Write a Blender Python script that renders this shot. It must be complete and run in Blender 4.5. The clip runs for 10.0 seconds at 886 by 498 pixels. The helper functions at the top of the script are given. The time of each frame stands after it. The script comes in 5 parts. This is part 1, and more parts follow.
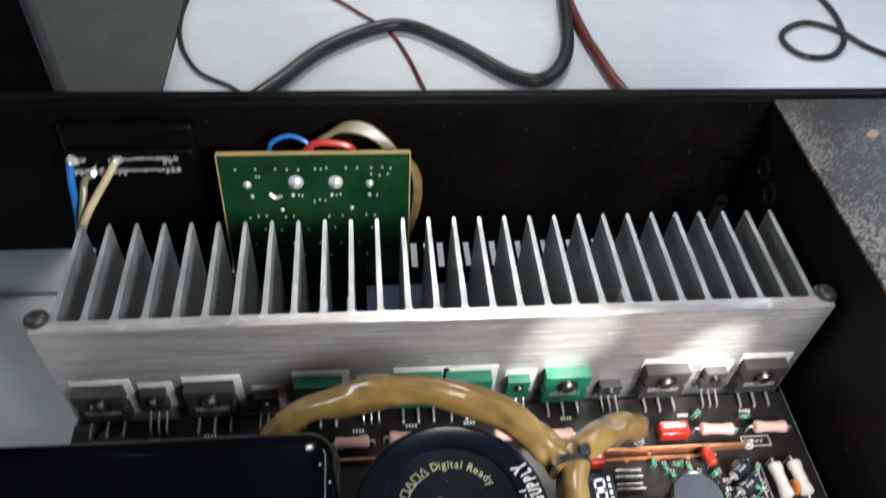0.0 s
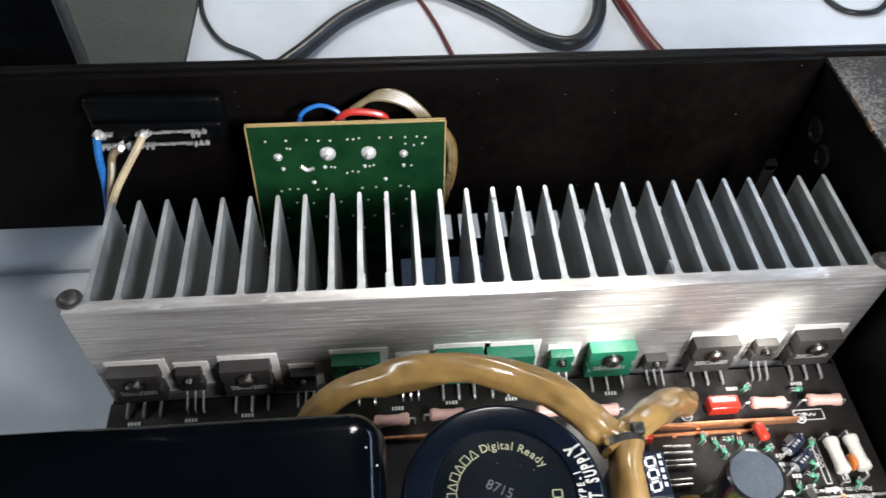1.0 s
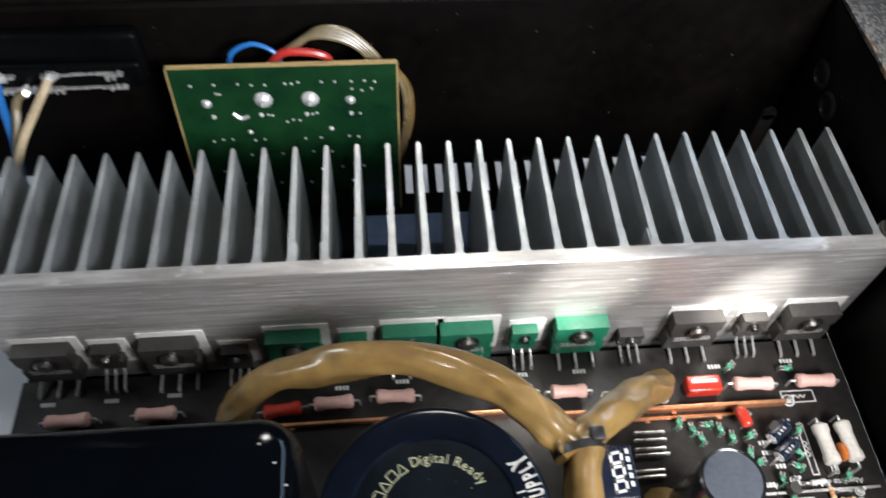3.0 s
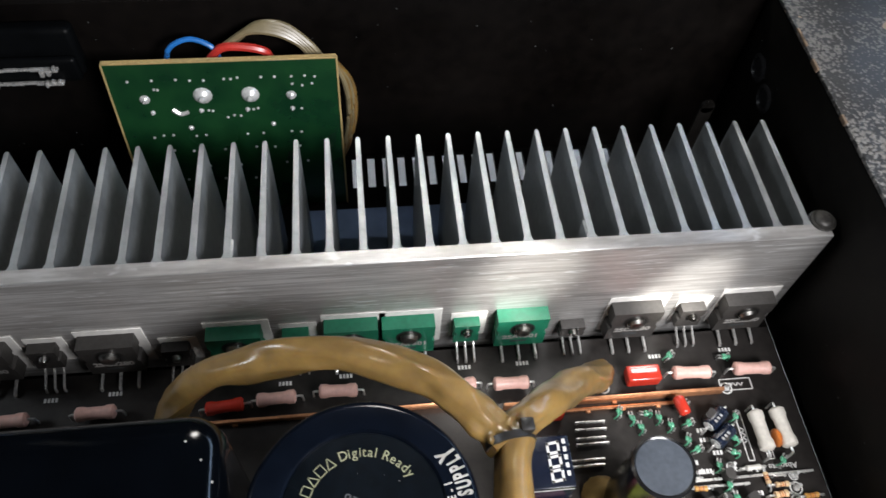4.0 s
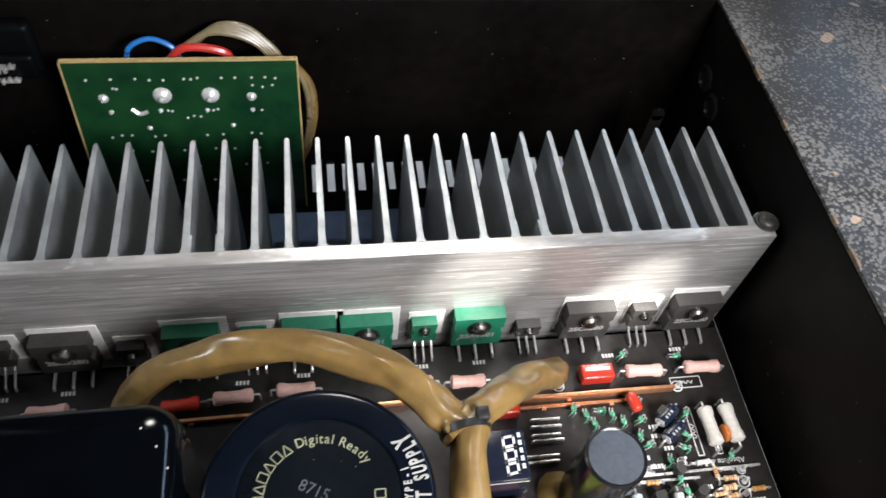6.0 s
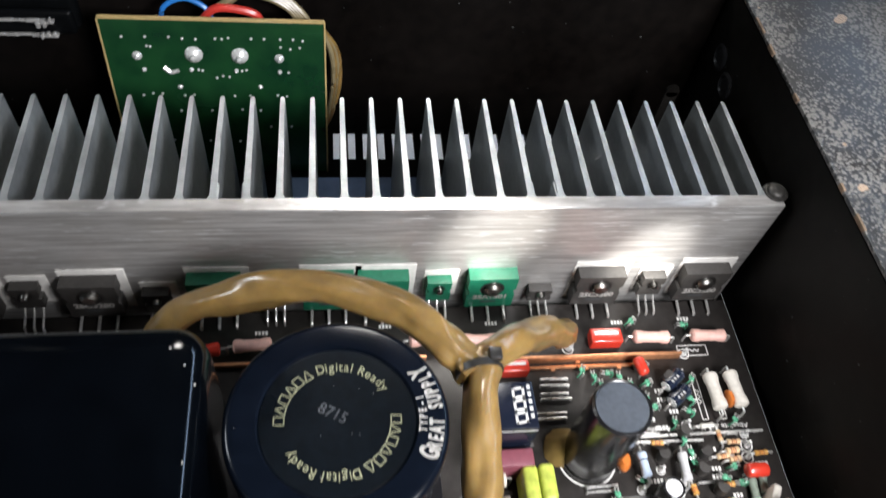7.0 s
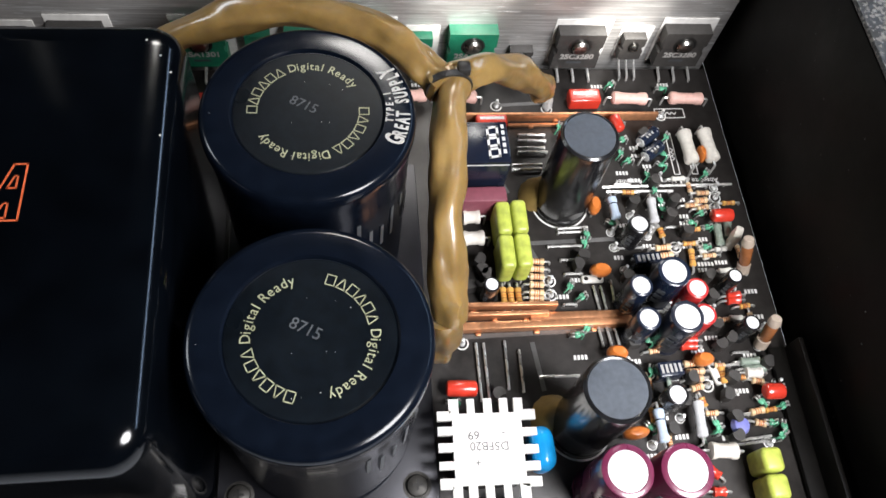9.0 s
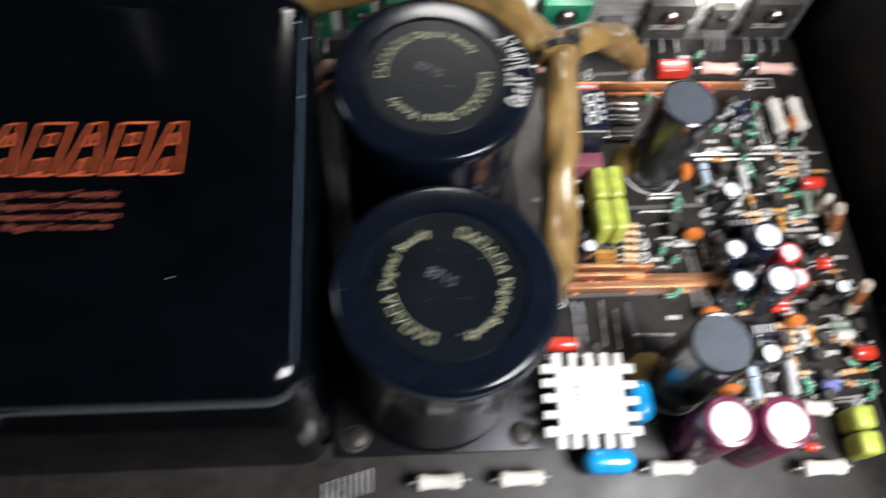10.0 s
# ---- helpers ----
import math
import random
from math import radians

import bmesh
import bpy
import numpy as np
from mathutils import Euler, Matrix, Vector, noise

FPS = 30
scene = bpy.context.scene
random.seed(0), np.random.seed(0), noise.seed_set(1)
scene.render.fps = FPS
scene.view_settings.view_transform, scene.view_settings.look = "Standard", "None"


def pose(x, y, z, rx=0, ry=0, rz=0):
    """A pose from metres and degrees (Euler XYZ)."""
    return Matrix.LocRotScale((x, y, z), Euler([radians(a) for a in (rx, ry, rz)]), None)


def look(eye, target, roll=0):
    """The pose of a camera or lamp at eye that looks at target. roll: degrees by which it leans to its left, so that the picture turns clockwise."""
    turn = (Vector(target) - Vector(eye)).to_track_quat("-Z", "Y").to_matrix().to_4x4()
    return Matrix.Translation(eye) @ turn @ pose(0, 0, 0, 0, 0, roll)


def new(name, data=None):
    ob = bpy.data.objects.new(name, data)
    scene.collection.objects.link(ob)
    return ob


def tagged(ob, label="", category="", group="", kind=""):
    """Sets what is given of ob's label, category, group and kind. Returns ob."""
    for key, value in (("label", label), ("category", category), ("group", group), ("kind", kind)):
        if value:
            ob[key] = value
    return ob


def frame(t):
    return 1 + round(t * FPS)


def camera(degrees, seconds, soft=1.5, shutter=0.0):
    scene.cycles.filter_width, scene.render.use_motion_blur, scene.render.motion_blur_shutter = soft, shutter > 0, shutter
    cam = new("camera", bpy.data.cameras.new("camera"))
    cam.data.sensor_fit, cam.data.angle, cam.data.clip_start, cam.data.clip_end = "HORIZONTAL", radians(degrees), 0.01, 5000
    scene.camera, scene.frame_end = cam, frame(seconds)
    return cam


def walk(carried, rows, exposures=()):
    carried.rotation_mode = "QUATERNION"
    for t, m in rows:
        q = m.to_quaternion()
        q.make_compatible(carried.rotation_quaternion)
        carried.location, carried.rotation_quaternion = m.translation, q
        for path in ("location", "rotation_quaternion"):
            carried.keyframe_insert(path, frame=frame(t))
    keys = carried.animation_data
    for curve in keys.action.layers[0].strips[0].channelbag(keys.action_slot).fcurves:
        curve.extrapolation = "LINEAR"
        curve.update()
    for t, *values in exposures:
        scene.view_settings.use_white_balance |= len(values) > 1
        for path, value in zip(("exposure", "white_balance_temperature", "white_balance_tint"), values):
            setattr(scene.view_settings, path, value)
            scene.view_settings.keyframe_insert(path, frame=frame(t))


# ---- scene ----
cam = camera(60.0, 10.0, shutter=0.8)
PATH = [
    (0, (-0.02598, -0.00099, 0.23634), (0.00410, 0.19663, 0.01264), 5.007),
    (0.5, (-0.02557, -0.00124, 0.22821), (0.00120, 0.18891, -0.00228), 4.961),
    (1, (-0.03123, 0.00620, 0.23011), (-0.00945, 0.19515, -0.00189), 2.585),
    (1.5, (-0.02783, 0.00669, 0.22916), (-0.01414, 0.19137, -0.00686), 1.077),
    (2, (-0.03107, 0.01691, 0.22975), (-0.01685, 0.19633, -0.01026), 1.704),
    (3.5, (-0.00555, 0.03353, 0.20863), (0.01986, 0.19612, -0.04221), 4.440),
    (4, (-0.00385, 0.03107, 0.21557), (0.02614, 0.19369, -0.03474), 5.437),
    (4.5, (0.00813, 0.02959, 0.21617), (0.03697, 0.18985, -0.03579), 3.781),
    (5, (0.01585, 0.02964, 0.21874), (0.05032, 0.18775, -0.03388), 4.374),
    (5.5, (0.00493, 0.02683, 0.21713), (0.05253, 0.18980, -0.03020), 9.243),
    (7, (-0.00760, 0.00774, 0.21177), (0.03473, 0.17897, -0.03091), 10.367),
    (7.5, (-0.00927, -0.00813, 0.21658), (0.02679, 0.16201, -0.02786), 9.052),
    (8, (-0.01762, -0.02217, 0.22186), (0.01336, 0.14699, -0.02396), 8.278),
    (8.5, (0.00198, -0.03037, 0.19896), (0.03200, 0.11525, -0.06160), 9.393),
    (9, (0.00055, -0.03140, 0.19825), (0.03682, 0.10175, -0.06812), 11.845),
    (9.5, (0.00413, -0.03225, 0.20023), (0.03624, 0.09776, -0.06822), 10.392),
    (10, (-0.01911, -0.03911, 0.20357), (0.00331, 0.08770, -0.06739), 7.862),
]
walk(cam, [(t, look(eye, target, roll)) for t, eye, target, roll in PATH],
     exposures=[(0, -0.02), (0.9, 0.22), (2, 0.14), (3.5, -0.2), (4.5, -0.36), (5.0, -0.36), (5.5, -0.14), (7, -0.03), (8, 0.14), (8.6, -0.18), (10, -0.24)])

# ---- world, lights, exposure ----
world = bpy.data.worlds.new("room_air")
scene.world = world
world.use_nodes = True
world.node_tree.nodes["Background"].inputs[0].default_value = (0.75, 0.85, 1.0, 1)
world.node_tree.nodes["Background"].inputs[1].default_value = 0.02


def area_lamp(name, eye, target, size, watts, colour):
    data = bpy.data.lights.new(name, "AREA")
    data.shape, data.size, data.energy, data.color = "DISK", size, watts, colour
    ob = new(name, data)
    ob.matrix_world = look(eye, target)
    return ob


area_lamp("work_lamp", (0.158, -0.10, 0.27), (0.075, 0.08, 0.0), 0.14, 2.9, (0.97, 0.965, 1.0))
# added fill, no known source: brightens the white table behind the chassis
area_lamp("bench_lamp", (0.10, 0.85, 0.75), (0.05, 0.42, 0.0), 0.20, 4.1, (1.0, 0.975, 0.93))
# added bluish fill from the left for the table beside the heatsink
area_lamp("room_lamp", (-1.30, 0.42, 0.85), (-0.2, 0.2, 0.0), 0.4, 7.4, (0.86, 0.93, 1.0))

tube_light = area_lamp("tube_light", (1.05, 0.55, 0.72), (-0.05, 0.06, 0.06), 0.04, 4.5, (0.50, 0.70, 1.0))
tube_light.data.shape, tube_light.data.size, tube_light.data.size_y = "RECTANGLE", 1.2, 0.05


def beam(name, eye, target, degrees, watts):
    """An added narrow spot lamp that puts one hot spot on its target."""
    data = bpy.data.lights.new(name, "SPOT")
    data.energy, data.spot_size, data.spot_blend, data.shadow_soft_size, data.color = watts, radians(degrees), 1.0, 0.004, (1.0, 0.97, 0.92)
    new(name, data).matrix_world = look(eye, target)


# two added spots stand in for the bright glare on the heatsink face
beam("work_lamp_beam", (0.148, -0.10, 0.27), (0.039, 0.1375, 0.034), 6.0, 28.0)
beam("work_lamp_beam", (0.168, -0.10, 0.27), (0.090, 0.1375, 0.022), 5.0, 36.0)

# ---- materials ----


def mat(name, colour, rough=0.5, metal=0.0, vary=0.12, scale=400.0, bump=0.15, coat=0.0, dark=None, stretch=None, per_object=0.0, spec=0.5, trans=0.0):
    m = bpy.data.materials.new(name)
    m.use_nodes = True
    nt = m.node_tree
    n, link = nt.nodes, nt.links.new
    b = n["Principled BSDF"]
    b.inputs["Metallic"].default_value = metal
    b.inputs["Coat Weight"].default_value = coat
    b.inputs["Coat Roughness"].default_value = 0.12
    b.inputs["Specular IOR Level"].default_value = spec
    b.inputs["Transmission Weight"].default_value = trans
    tc = n.new("ShaderNodeTexCoord")
    src = tc.outputs["Object"]
    if stretch:
        mp = n.new("ShaderNodeMapping")
        mp.inputs["Scale"].default_value = stretch
        link(src, mp.inputs["Vector"])
        src = mp.outputs["Vector"]
    fine = n.new("ShaderNodeTexNoise")
    fine.inputs["Scale"].default_value, fine.inputs["Detail"].default_value = scale, 6
    wide = n.new("ShaderNodeTexNoise")
    wide.inputs["Scale"].default_value, wide.inputs["Detail"].default_value = scale * 0.12, 3
    link(src, fine.inputs["Vector"])
    link(src, wide.inputs["Vector"])
    mixn = n.new("ShaderNodeMath")
    mixn.operation = "ADD"
    link(fine.outputs["Fac"], mixn.inputs[0])
    link(wide.outputs["Fac"], mixn.inputs[1])
    ramp = n.new("ShaderNodeValToRGB")
    ramp.color_ramp.elements[0].position, ramp.color_ramp.elements[1].position = 0.3, 0.7
    lo = dark or tuple(c * (1 - vary) ** 2 for c in colour)
    hi = colour if dark else tuple(min(1, c * (1 + vary)) for c in colour)
    ramp.color_ramp.elements[0].color, ramp.color_ramp.elements[1].color = (*lo, 1), (*hi, 1)
    half = n.new("ShaderNodeMath")
    half.operation = "MULTIPLY"
    half.inputs[1].default_value = 0.5
    link(mixn.outputs[0], half.inputs[0])
    link(half.outputs[0], ramp.inputs["Fac"])
    out = ramp.outputs["Color"]
    if per_object:
        info = n.new("ShaderNodeObjectInfo")
        hsv = n.new("ShaderNodeHueSaturation")
        rng = n.new("ShaderNodeMapRange")
        rng.inputs["To Min"].default_value, rng.inputs["To Max"].default_value = 1 - per_object, 1 + per_object
        link(info.outputs["Random"], rng.inputs["Value"])
        link(rng.outputs["Result"], hsv.inputs["Value"])
        link(out, hsv.inputs["Color"])
        out = hsv.outputs["Color"]
    link(out, b.inputs["Base Color"])
    rr = n.new("ShaderNodeMapRange")
    rr.inputs["From Min"].default_value, rr.inputs["From Max"].default_value = 0.3, 0.7
    rr.inputs["To Min"].default_value, rr.inputs["To Max"].default_value = max(0.03, rough * 0.75), min(1, rough * 1.25)
    link(wide.outputs["Fac"], rr.inputs["Value"])
    link(rr.outputs["Result"], b.inputs["Roughness"])
    if bump:
        bp = n.new("ShaderNodeBump")
        bp.inputs["Strength"].default_value, bp.inputs["Distance"].default_value = bump, 0.0002
        link(fine.outputs["Fac"], bp.inputs["Height"])
        link(bp.outputs["Normal"], b.inputs["Normal"])
    return m


def node(nt, kind, **values):
    """A node with its inputs set by name; an underscore stands for a space."""
    n = nt.nodes.new("ShaderNode" + kind)
    for key, v in values.items():
        n.inputs[key.replace("_", " ")].default_value = v
    return n


def ramp_of(nt, src, lo, hi):
    """0 below lo, 1 above hi."""
    n = nt.nodes.new("ShaderNodeMapRange")
    n.interpolation_type = "SMOOTHSTEP"
    n.inputs["From Min"].default_value, n.inputs["From Max"].default_value = lo, hi
    nt.links.new(src, n.inputs["Value"])
    return n.outputs["Result"]


def math_of(nt, op, a, b):
    n = nt.nodes.new("ShaderNodeMath")
    n.operation = op
    for k, v in enumerate((a, b)):
        if isinstance(v, float):
            n.inputs[k].default_value = v
        else:
            nt.links.new(v, n.inputs[k])
    return n.outputs[0]


def mixed(nt, fac, a, b):
    n = nt.nodes.new("ShaderNodeMix")
    n.data_type = "RGBA"
    nt.links.new(fac, n.inputs["Factor"])
    for key, v in (("A", a), ("B", b)):
        if isinstance(v, tuple):
            n.inputs[key].default_value = (*v, 1)
        else:
            nt.links.new(v, n.inputs[key])
    return n.outputs["Result"]


def brushed_metal(name):
    """Aluminium plate with long hairlines, short bright scratches and dull smears."""
    m = bpy.data.materials.new(name)
    m.use_nodes = True
    nt = m.node_tree
    b = nt.nodes["Principled BSDF"]
    src = nt.nodes.new("ShaderNodeTexCoord").outputs["Object"]

    def streaks(sx, sz, detail, turn=0.0):
        mp = node(nt, "Mapping", Scale=(sx, 200.0, sz), Rotation=(0, turn, 0))
        nt.links.new(src, mp.inputs["Vector"])
        n = node(nt, "TexNoise", Scale=1.0, Detail=detail, Roughness=0.65)
        nt.links.new(mp.outputs["Vector"], n.inputs["Vector"])
        return n.outputs["Fac"]

    hair, medium = streaks(28.0, 3600.0, 4.0), streaks(45.0, 1100.0, 3.0, 0.012)
    short = ramp_of(nt, streaks(110.0, 1500.0, 2.0, -0.02), 0.58, 0.68)
    patch = node(nt, "TexNoise", Scale=45.0, Detail=4.0)
    nt.links.new(src, patch.inputs["Vector"])
    dull = ramp_of(nt, patch.outputs["Fac"], 0.35, 0.70)
    near = ramp_of(nt, patch.outputs["Fac"], 0.40, 0.58)
    lines = math_of(nt, "ADD", math_of(nt, "MULTIPLY", hair, 0.55), math_of(nt, "MULTIPLY", medium, 0.45))
    tone = mixed(nt, ramp_of(nt, lines, 0.38, 0.62), (0.40, 0.385, 0.37), (0.72, 0.71, 0.69))
    tone = mixed(nt, math_of(nt, "MULTIPLY", dull, 0.45), tone, (0.44, 0.42, 0.39))
    scratch = math_of(nt, "MULTIPLY", short, near)
    tone = mixed(nt, math_of(nt, "MULTIPLY", scratch, 0.8), tone, (0.88, 0.88, 0.88))
    nt.links.new(tone, b.inputs["Base Color"])
    b.inputs["Metallic"].default_value = 0.7
    rough = math_of(nt, "ADD", math_of(nt, "MULTIPLY", lines, 0.30), 0.22)
    nt.links.new(rough, b.inputs["Roughness"])
    height = math_of(nt, "ADD", lines, math_of(nt, "MULTIPLY", scratch, 0.5))
    bp = node(nt, "Bump", Strength=0.9, Distance=0.00012)
    nt.links.new(height, bp.inputs["Height"])
    nt.links.new(bp.outputs["Normal"], b.inputs["Normal"])
    return m


def speckled_paint(name):
    """Blue-black wrinkle paint: pale worn crests, smooth blue-grey wear and tan chips."""
    m = bpy.data.materials.new(name)
    m.use_nodes = True
    nt = m.node_tree
    b = nt.nodes["Principled BSDF"]
    src = nt.nodes.new("ShaderNodeTexCoord").outputs["Object"]

    def noise_of(scale, detail, rough=0.5, bend=0.0):
        n = node(nt, "TexNoise", Scale=scale, Detail=detail, Roughness=rough, Distortion=bend)
        nt.links.new(src, n.inputs["Vector"])
        return n.outputs["Fac"]

    def cells(scale, jitter):
        warp = node(nt, "TexNoise", Scale=scale * 1.2, Detail=2.0)
        nt.links.new(src, warp.inputs["Vector"])
        add = nt.nodes.new("ShaderNodeMix")
        add.data_type = "VECTOR"
        add.inputs["Factor"].default_value = jitter / scale
        nt.links.new(src, add.inputs[4])
        nt.links.new(warp.outputs["Color"], add.inputs[5])
        v = node(nt, "TexVoronoi", Scale=scale)
        nt.links.new(add.outputs[1], v.inputs["Vector"])
        return v

    crest = cells(820.0, 1.2)
    keep = math_of(nt, "ADD", noise_of(40.0, 4.0), math_of(nt, "MULTIPLY", noise_of(300.0, 2.0), 0.6))
    size = math_of(nt, "MULTIPLY", ramp_of(nt, keep, 0.42, 1.00), 0.50)
    fleck = ramp_of(nt, math_of(nt, "SUBTRACT", size, crest.outputs["Distance"]), -0.20, 0.08)
    base = mixed(nt, ramp_of(nt, noise_of(30.0, 5.0, 0.6), 0.40, 0.62), (0.024, 0.023, 0.022), (0.037, 0.041, 0.047))
    pale = mixed(nt, noise_of(900.0, 2.0), (0.10, 0.096, 0.088), (0.26, 0.248, 0.228))
    tone = mixed(nt, math_of(nt, "MULTIPLY", fleck, 0.85), base, pale)
    chip = cells(95.0, 1.6)
    few = math_of(nt, "MULTIPLY", ramp_of(nt, noise_of(60.0, 2.0), 0.48, 0.72), 0.27)
    bare = ramp_of(nt, math_of(nt, "SUBTRACT", few, chip.outputs["Distance"]), -0.03, 0.02)
    tone = mixed(nt, bare, tone, (0.33, 0.245, 0.175))
    nt.links.new(tone, b.inputs["Base Color"])
    b.inputs["Roughness"].default_value = 0.42
    bp = node(nt, "Bump", Strength=0.6, Distance=0.0003)
    nt.links.new(math_of(nt, "SUBTRACT", fleck, bare), bp.inputs["Height"])
    nt.links.new(bp.outputs["Normal"], b.inputs["Normal"])
    return m


black_steel = mat("black_painted_steel", (0.0046, 0.0040, 0.0034), 0.5, 0, 0.4, 300, 0.3, spec=0.13)
back_board = mat("dark_brown_black_board", (0.0030, 0.0022, 0.0018), 0.6, 0, 0.5, 200, 0.3, spec=0.07)
speckle = speckled_paint("worn_speckled_paint")
rust = mat("rusty_bare_steel", (0.24, 0.165, 0.11), 0.7, 0.2, 0.4, 500, 0.4)
alu = brushed_metal("brushed_aluminium")
alu_fin = mat("dull_aluminium_fin", (0.45, 0.475, 0.48), 0.48, 0.85, 0.12, 500, 0.3)
steel = mat("dull_zinc_steel", (0.42, 0.41, 0.38), 0.35, 1.0, 0.3, 900, 0.2)
screw_steel = mat("dark_screw_steel", (0.060, 0.057, 0.052), 0.5, 0.6, 0.3, 900, 0.2)
tinned = mat("tinned_wire", (0.72, 0.71, 0.68), 0.3, 0.65, 0.2, 1500, 0.1)
solder = mat("bright_solder", (0.82, 0.82, 0.80), 0.3, 0.45, 0.2, 900, 0.2)
copper = mat("varnished_copper", (0.72, 0.34, 0.17), 0.38, 0.7, 0.2, 600, 0.2)
pcb_black = mat("black_circuit_board", (0.028, 0.025, 0.023), 0.42, 0, 0.35, 350, 0.15, spec=0.28)
relay_case = mat("navy_black_plastic", (0.008, 0.011, 0.022), 0.22, 0, 0.2, 300, 0.05, spec=0.4)
pcb_track = mat("board_track_under_lacquer", (0.10, 0.098, 0.095), 0.4, 0, 0.2, 400, 0.1)
pcb_green = mat("green_circuit_board", (0.010, 0.056, 0.017), 0.25, 0, 0.35, 140, 0.12, dark=(0.0022, 0.020, 0.009))
pcb_edge = mat("raw_board_edge", (0.42, 0.30, 0.12), 0.7, 0, 0.2, 900, 0.2)
silk = mat("white_silkscreen", (0.72, 0.71, 0.68), 0.6, 0, 0.12, 900, 0.05)
black_gloss = mat("gloss_black_lacquer", (0.0010, 0.0015, 0.0024), 0.13, 0, 0.3, 120, 0.03, spec=0.34)
cover_panel = mat("black_lacquered_sheet", (0.0022, 0.0026, 0.0030), 0.4, 0, 0.3, 200, 0.1, spec=0.10)
bracket_steel = mat("dark_zinc_bracket", (0.014, 0.014, 0.017), 0.34, 0.5, 0.35, 90, 0.2, spec=0.3)
cap_sleeve = mat("blue_black_sleeve", (0.0026, 0.0042, 0.0080), 0.17, 0, 0.3, 300, 0.05, spec=0.26)
cap_disc = mat("matt_black_top", (0.0026, 0.0042, 0.0062), 0.33, 0, 0.4, 500, 0.12, spec=0.16)
gold_print = mat("pale_gold_print", (0.30, 0.30, 0.185), 0.5, 0, 0.2, 1500, 0.05)
silver_print = mat("silver_print", (0.40, 0.385, 0.36), 0.5, 0, 0.15, 1500, 0.05)
faint_print = mat("faint_grey_print", (0.065, 0.070, 0.075), 0.5, 0, 0.3, 1500, 0.05)
dim_print = mat("dull_red_print", (0.20, 0.040, 0.020), 0.5, 0, 0.25, 900, 0.05)
orange_print = mat("orange_red_print", (0.62, 0.11, 0.035), 0.5, 0, 0.25, 900, 0.05)
loom = mat("amber_sleeving", (0.30, 0.190, 0.062), 0.32, 0, 0.35, 170, 1.0, coat=0.55, dark=(0.105, 0.062, 0.022))
shade = loom.node_tree.nodes["Principled BSDF"]
shade.inputs["Subsurface Weight"].default_value = 0.3
shade.inputs["Subsurface Radius"].default_value = (1.0, 0.5, 0.12)
shade.inputs["Subsurface Scale"].default_value = 0.004
tie_black = mat("black_nylon", (0.015, 0.014, 0.013), 0.4, 0, 0.2, 900, 0.1)
epoxy = mat("black_moulded_epoxy", (0.040, 0.037, 0.034), 0.5, 0, 0.2, 900, 0.3, per_object=0.2)
epoxy_green = mat("green_moulded_epoxy", (0.010, 0.16, 0.085), 0.45, 0, 0.15, 700, 0.2, per_object=0.12)
mica = mat("white_mica_pad", (0.72, 0.70, 0.66), 0.5, 0, 0.12, 500, 0.1)
pink_body = mat("pink_lacquer", (0.78, 0.47, 0.40), 0.45, 0, 0.12, 700, 0.15, per_object=0.08)
white_body = mat("cream_cement_lacquer", (0.66, 0.62, 0.55), 0.5, 0, 0.12, 700, 0.15, per_object=0.08)
blue_body = mat("pale_blue_lacquer", (0.45, 0.54, 0.66), 0.45, 0, 0.1, 700, 0.1)
grey_body = mat("pale_grey_lacquer", (0.50, 0.50, 0.50), 0.45, 0, 0.1, 700, 0.1)
beige_body = mat("beige_lacquer", (0.66, 0.47, 0.27), 0.45, 0, 0.15, 900, 0.1, per_object=0.15)
amber = mat("amber_lacquer", (0.62, 0.33, 0.08), 0.4, 0, 0.15, 900, 0.1, per_object=0.15)
green_grey = mat("grey_green_glass", (0.28, 0.34, 0.28), 0.3, 0, 0.2, 900, 0.1)
offwhite = mat("off_white_lacquer", (0.68, 0.66, 0.60), 0.5, 0, 0.1, 900, 0.1)
red_gloss = mat("red_gloss_lacquer", (0.62, 0.045, 0.025), 0.25, 0, 0.12, 300, 0.08, coat=0.5)
orange_gloss = mat("orange_brown_dip", (0.58, 0.17, 0.035), 0.3, 0, 0.15, 500, 0.1, coat=0.4)
lime_body = mat("lime_yellow_dip", (0.44, 0.50, 0.085), 0.40, 0, 0.30, 420, 0.15, per_object=0.05)
cyan_gloss = mat("bright_blue_dip", (0.010, 0.30, 0.68), 0.25, 0, 0.12, 300, 0.08, coat=0.5)
maroon_body = mat("maroon_plastic", (0.20, 0.055, 0.075), 0.45, 0, 0.15, 500, 0.1)
black_sleeve = mat("black_sleeve", (0.014, 0.014, 0.015), 0.25, 0, 0.3, 300, 0.1, coat=0.3)
navy_sleeve = mat("navy_sleeve", (0.010, 0.016, 0.034), 0.28, 0, 0.2, 300, 0.1, coat=0.3)
grey_sleeve = mat("slate_sleeve", (0.018, 0.021, 0.034), 0.28, 0, 0.2, 300, 0.1, coat=0.3)
red_sleeve = mat("red_sleeve", (0.48, 0.030, 0.030), 0.28, 0, 0.2, 300, 0.1, coat=0.3)
purple_sleeve = mat("plum_sleeve", (0.14, 0.020, 0.055), 0.28, 0, 0.2, 300, 0.1, coat=0.3)
can_top = mat("bare_can_top", (0.86, 0.86, 0.86), 0.4, 0.25, 0.08, 900, 0.1)
slate_top = mat("slate_vinyl_disc", (0.060, 0.070, 0.085), 0.5, 0, 0.2, 700, 0.1)
glue = mat("ochre_glue", (0.24, 0.16, 0.05), 0.45, 0, 0.25, 300, 0.3)
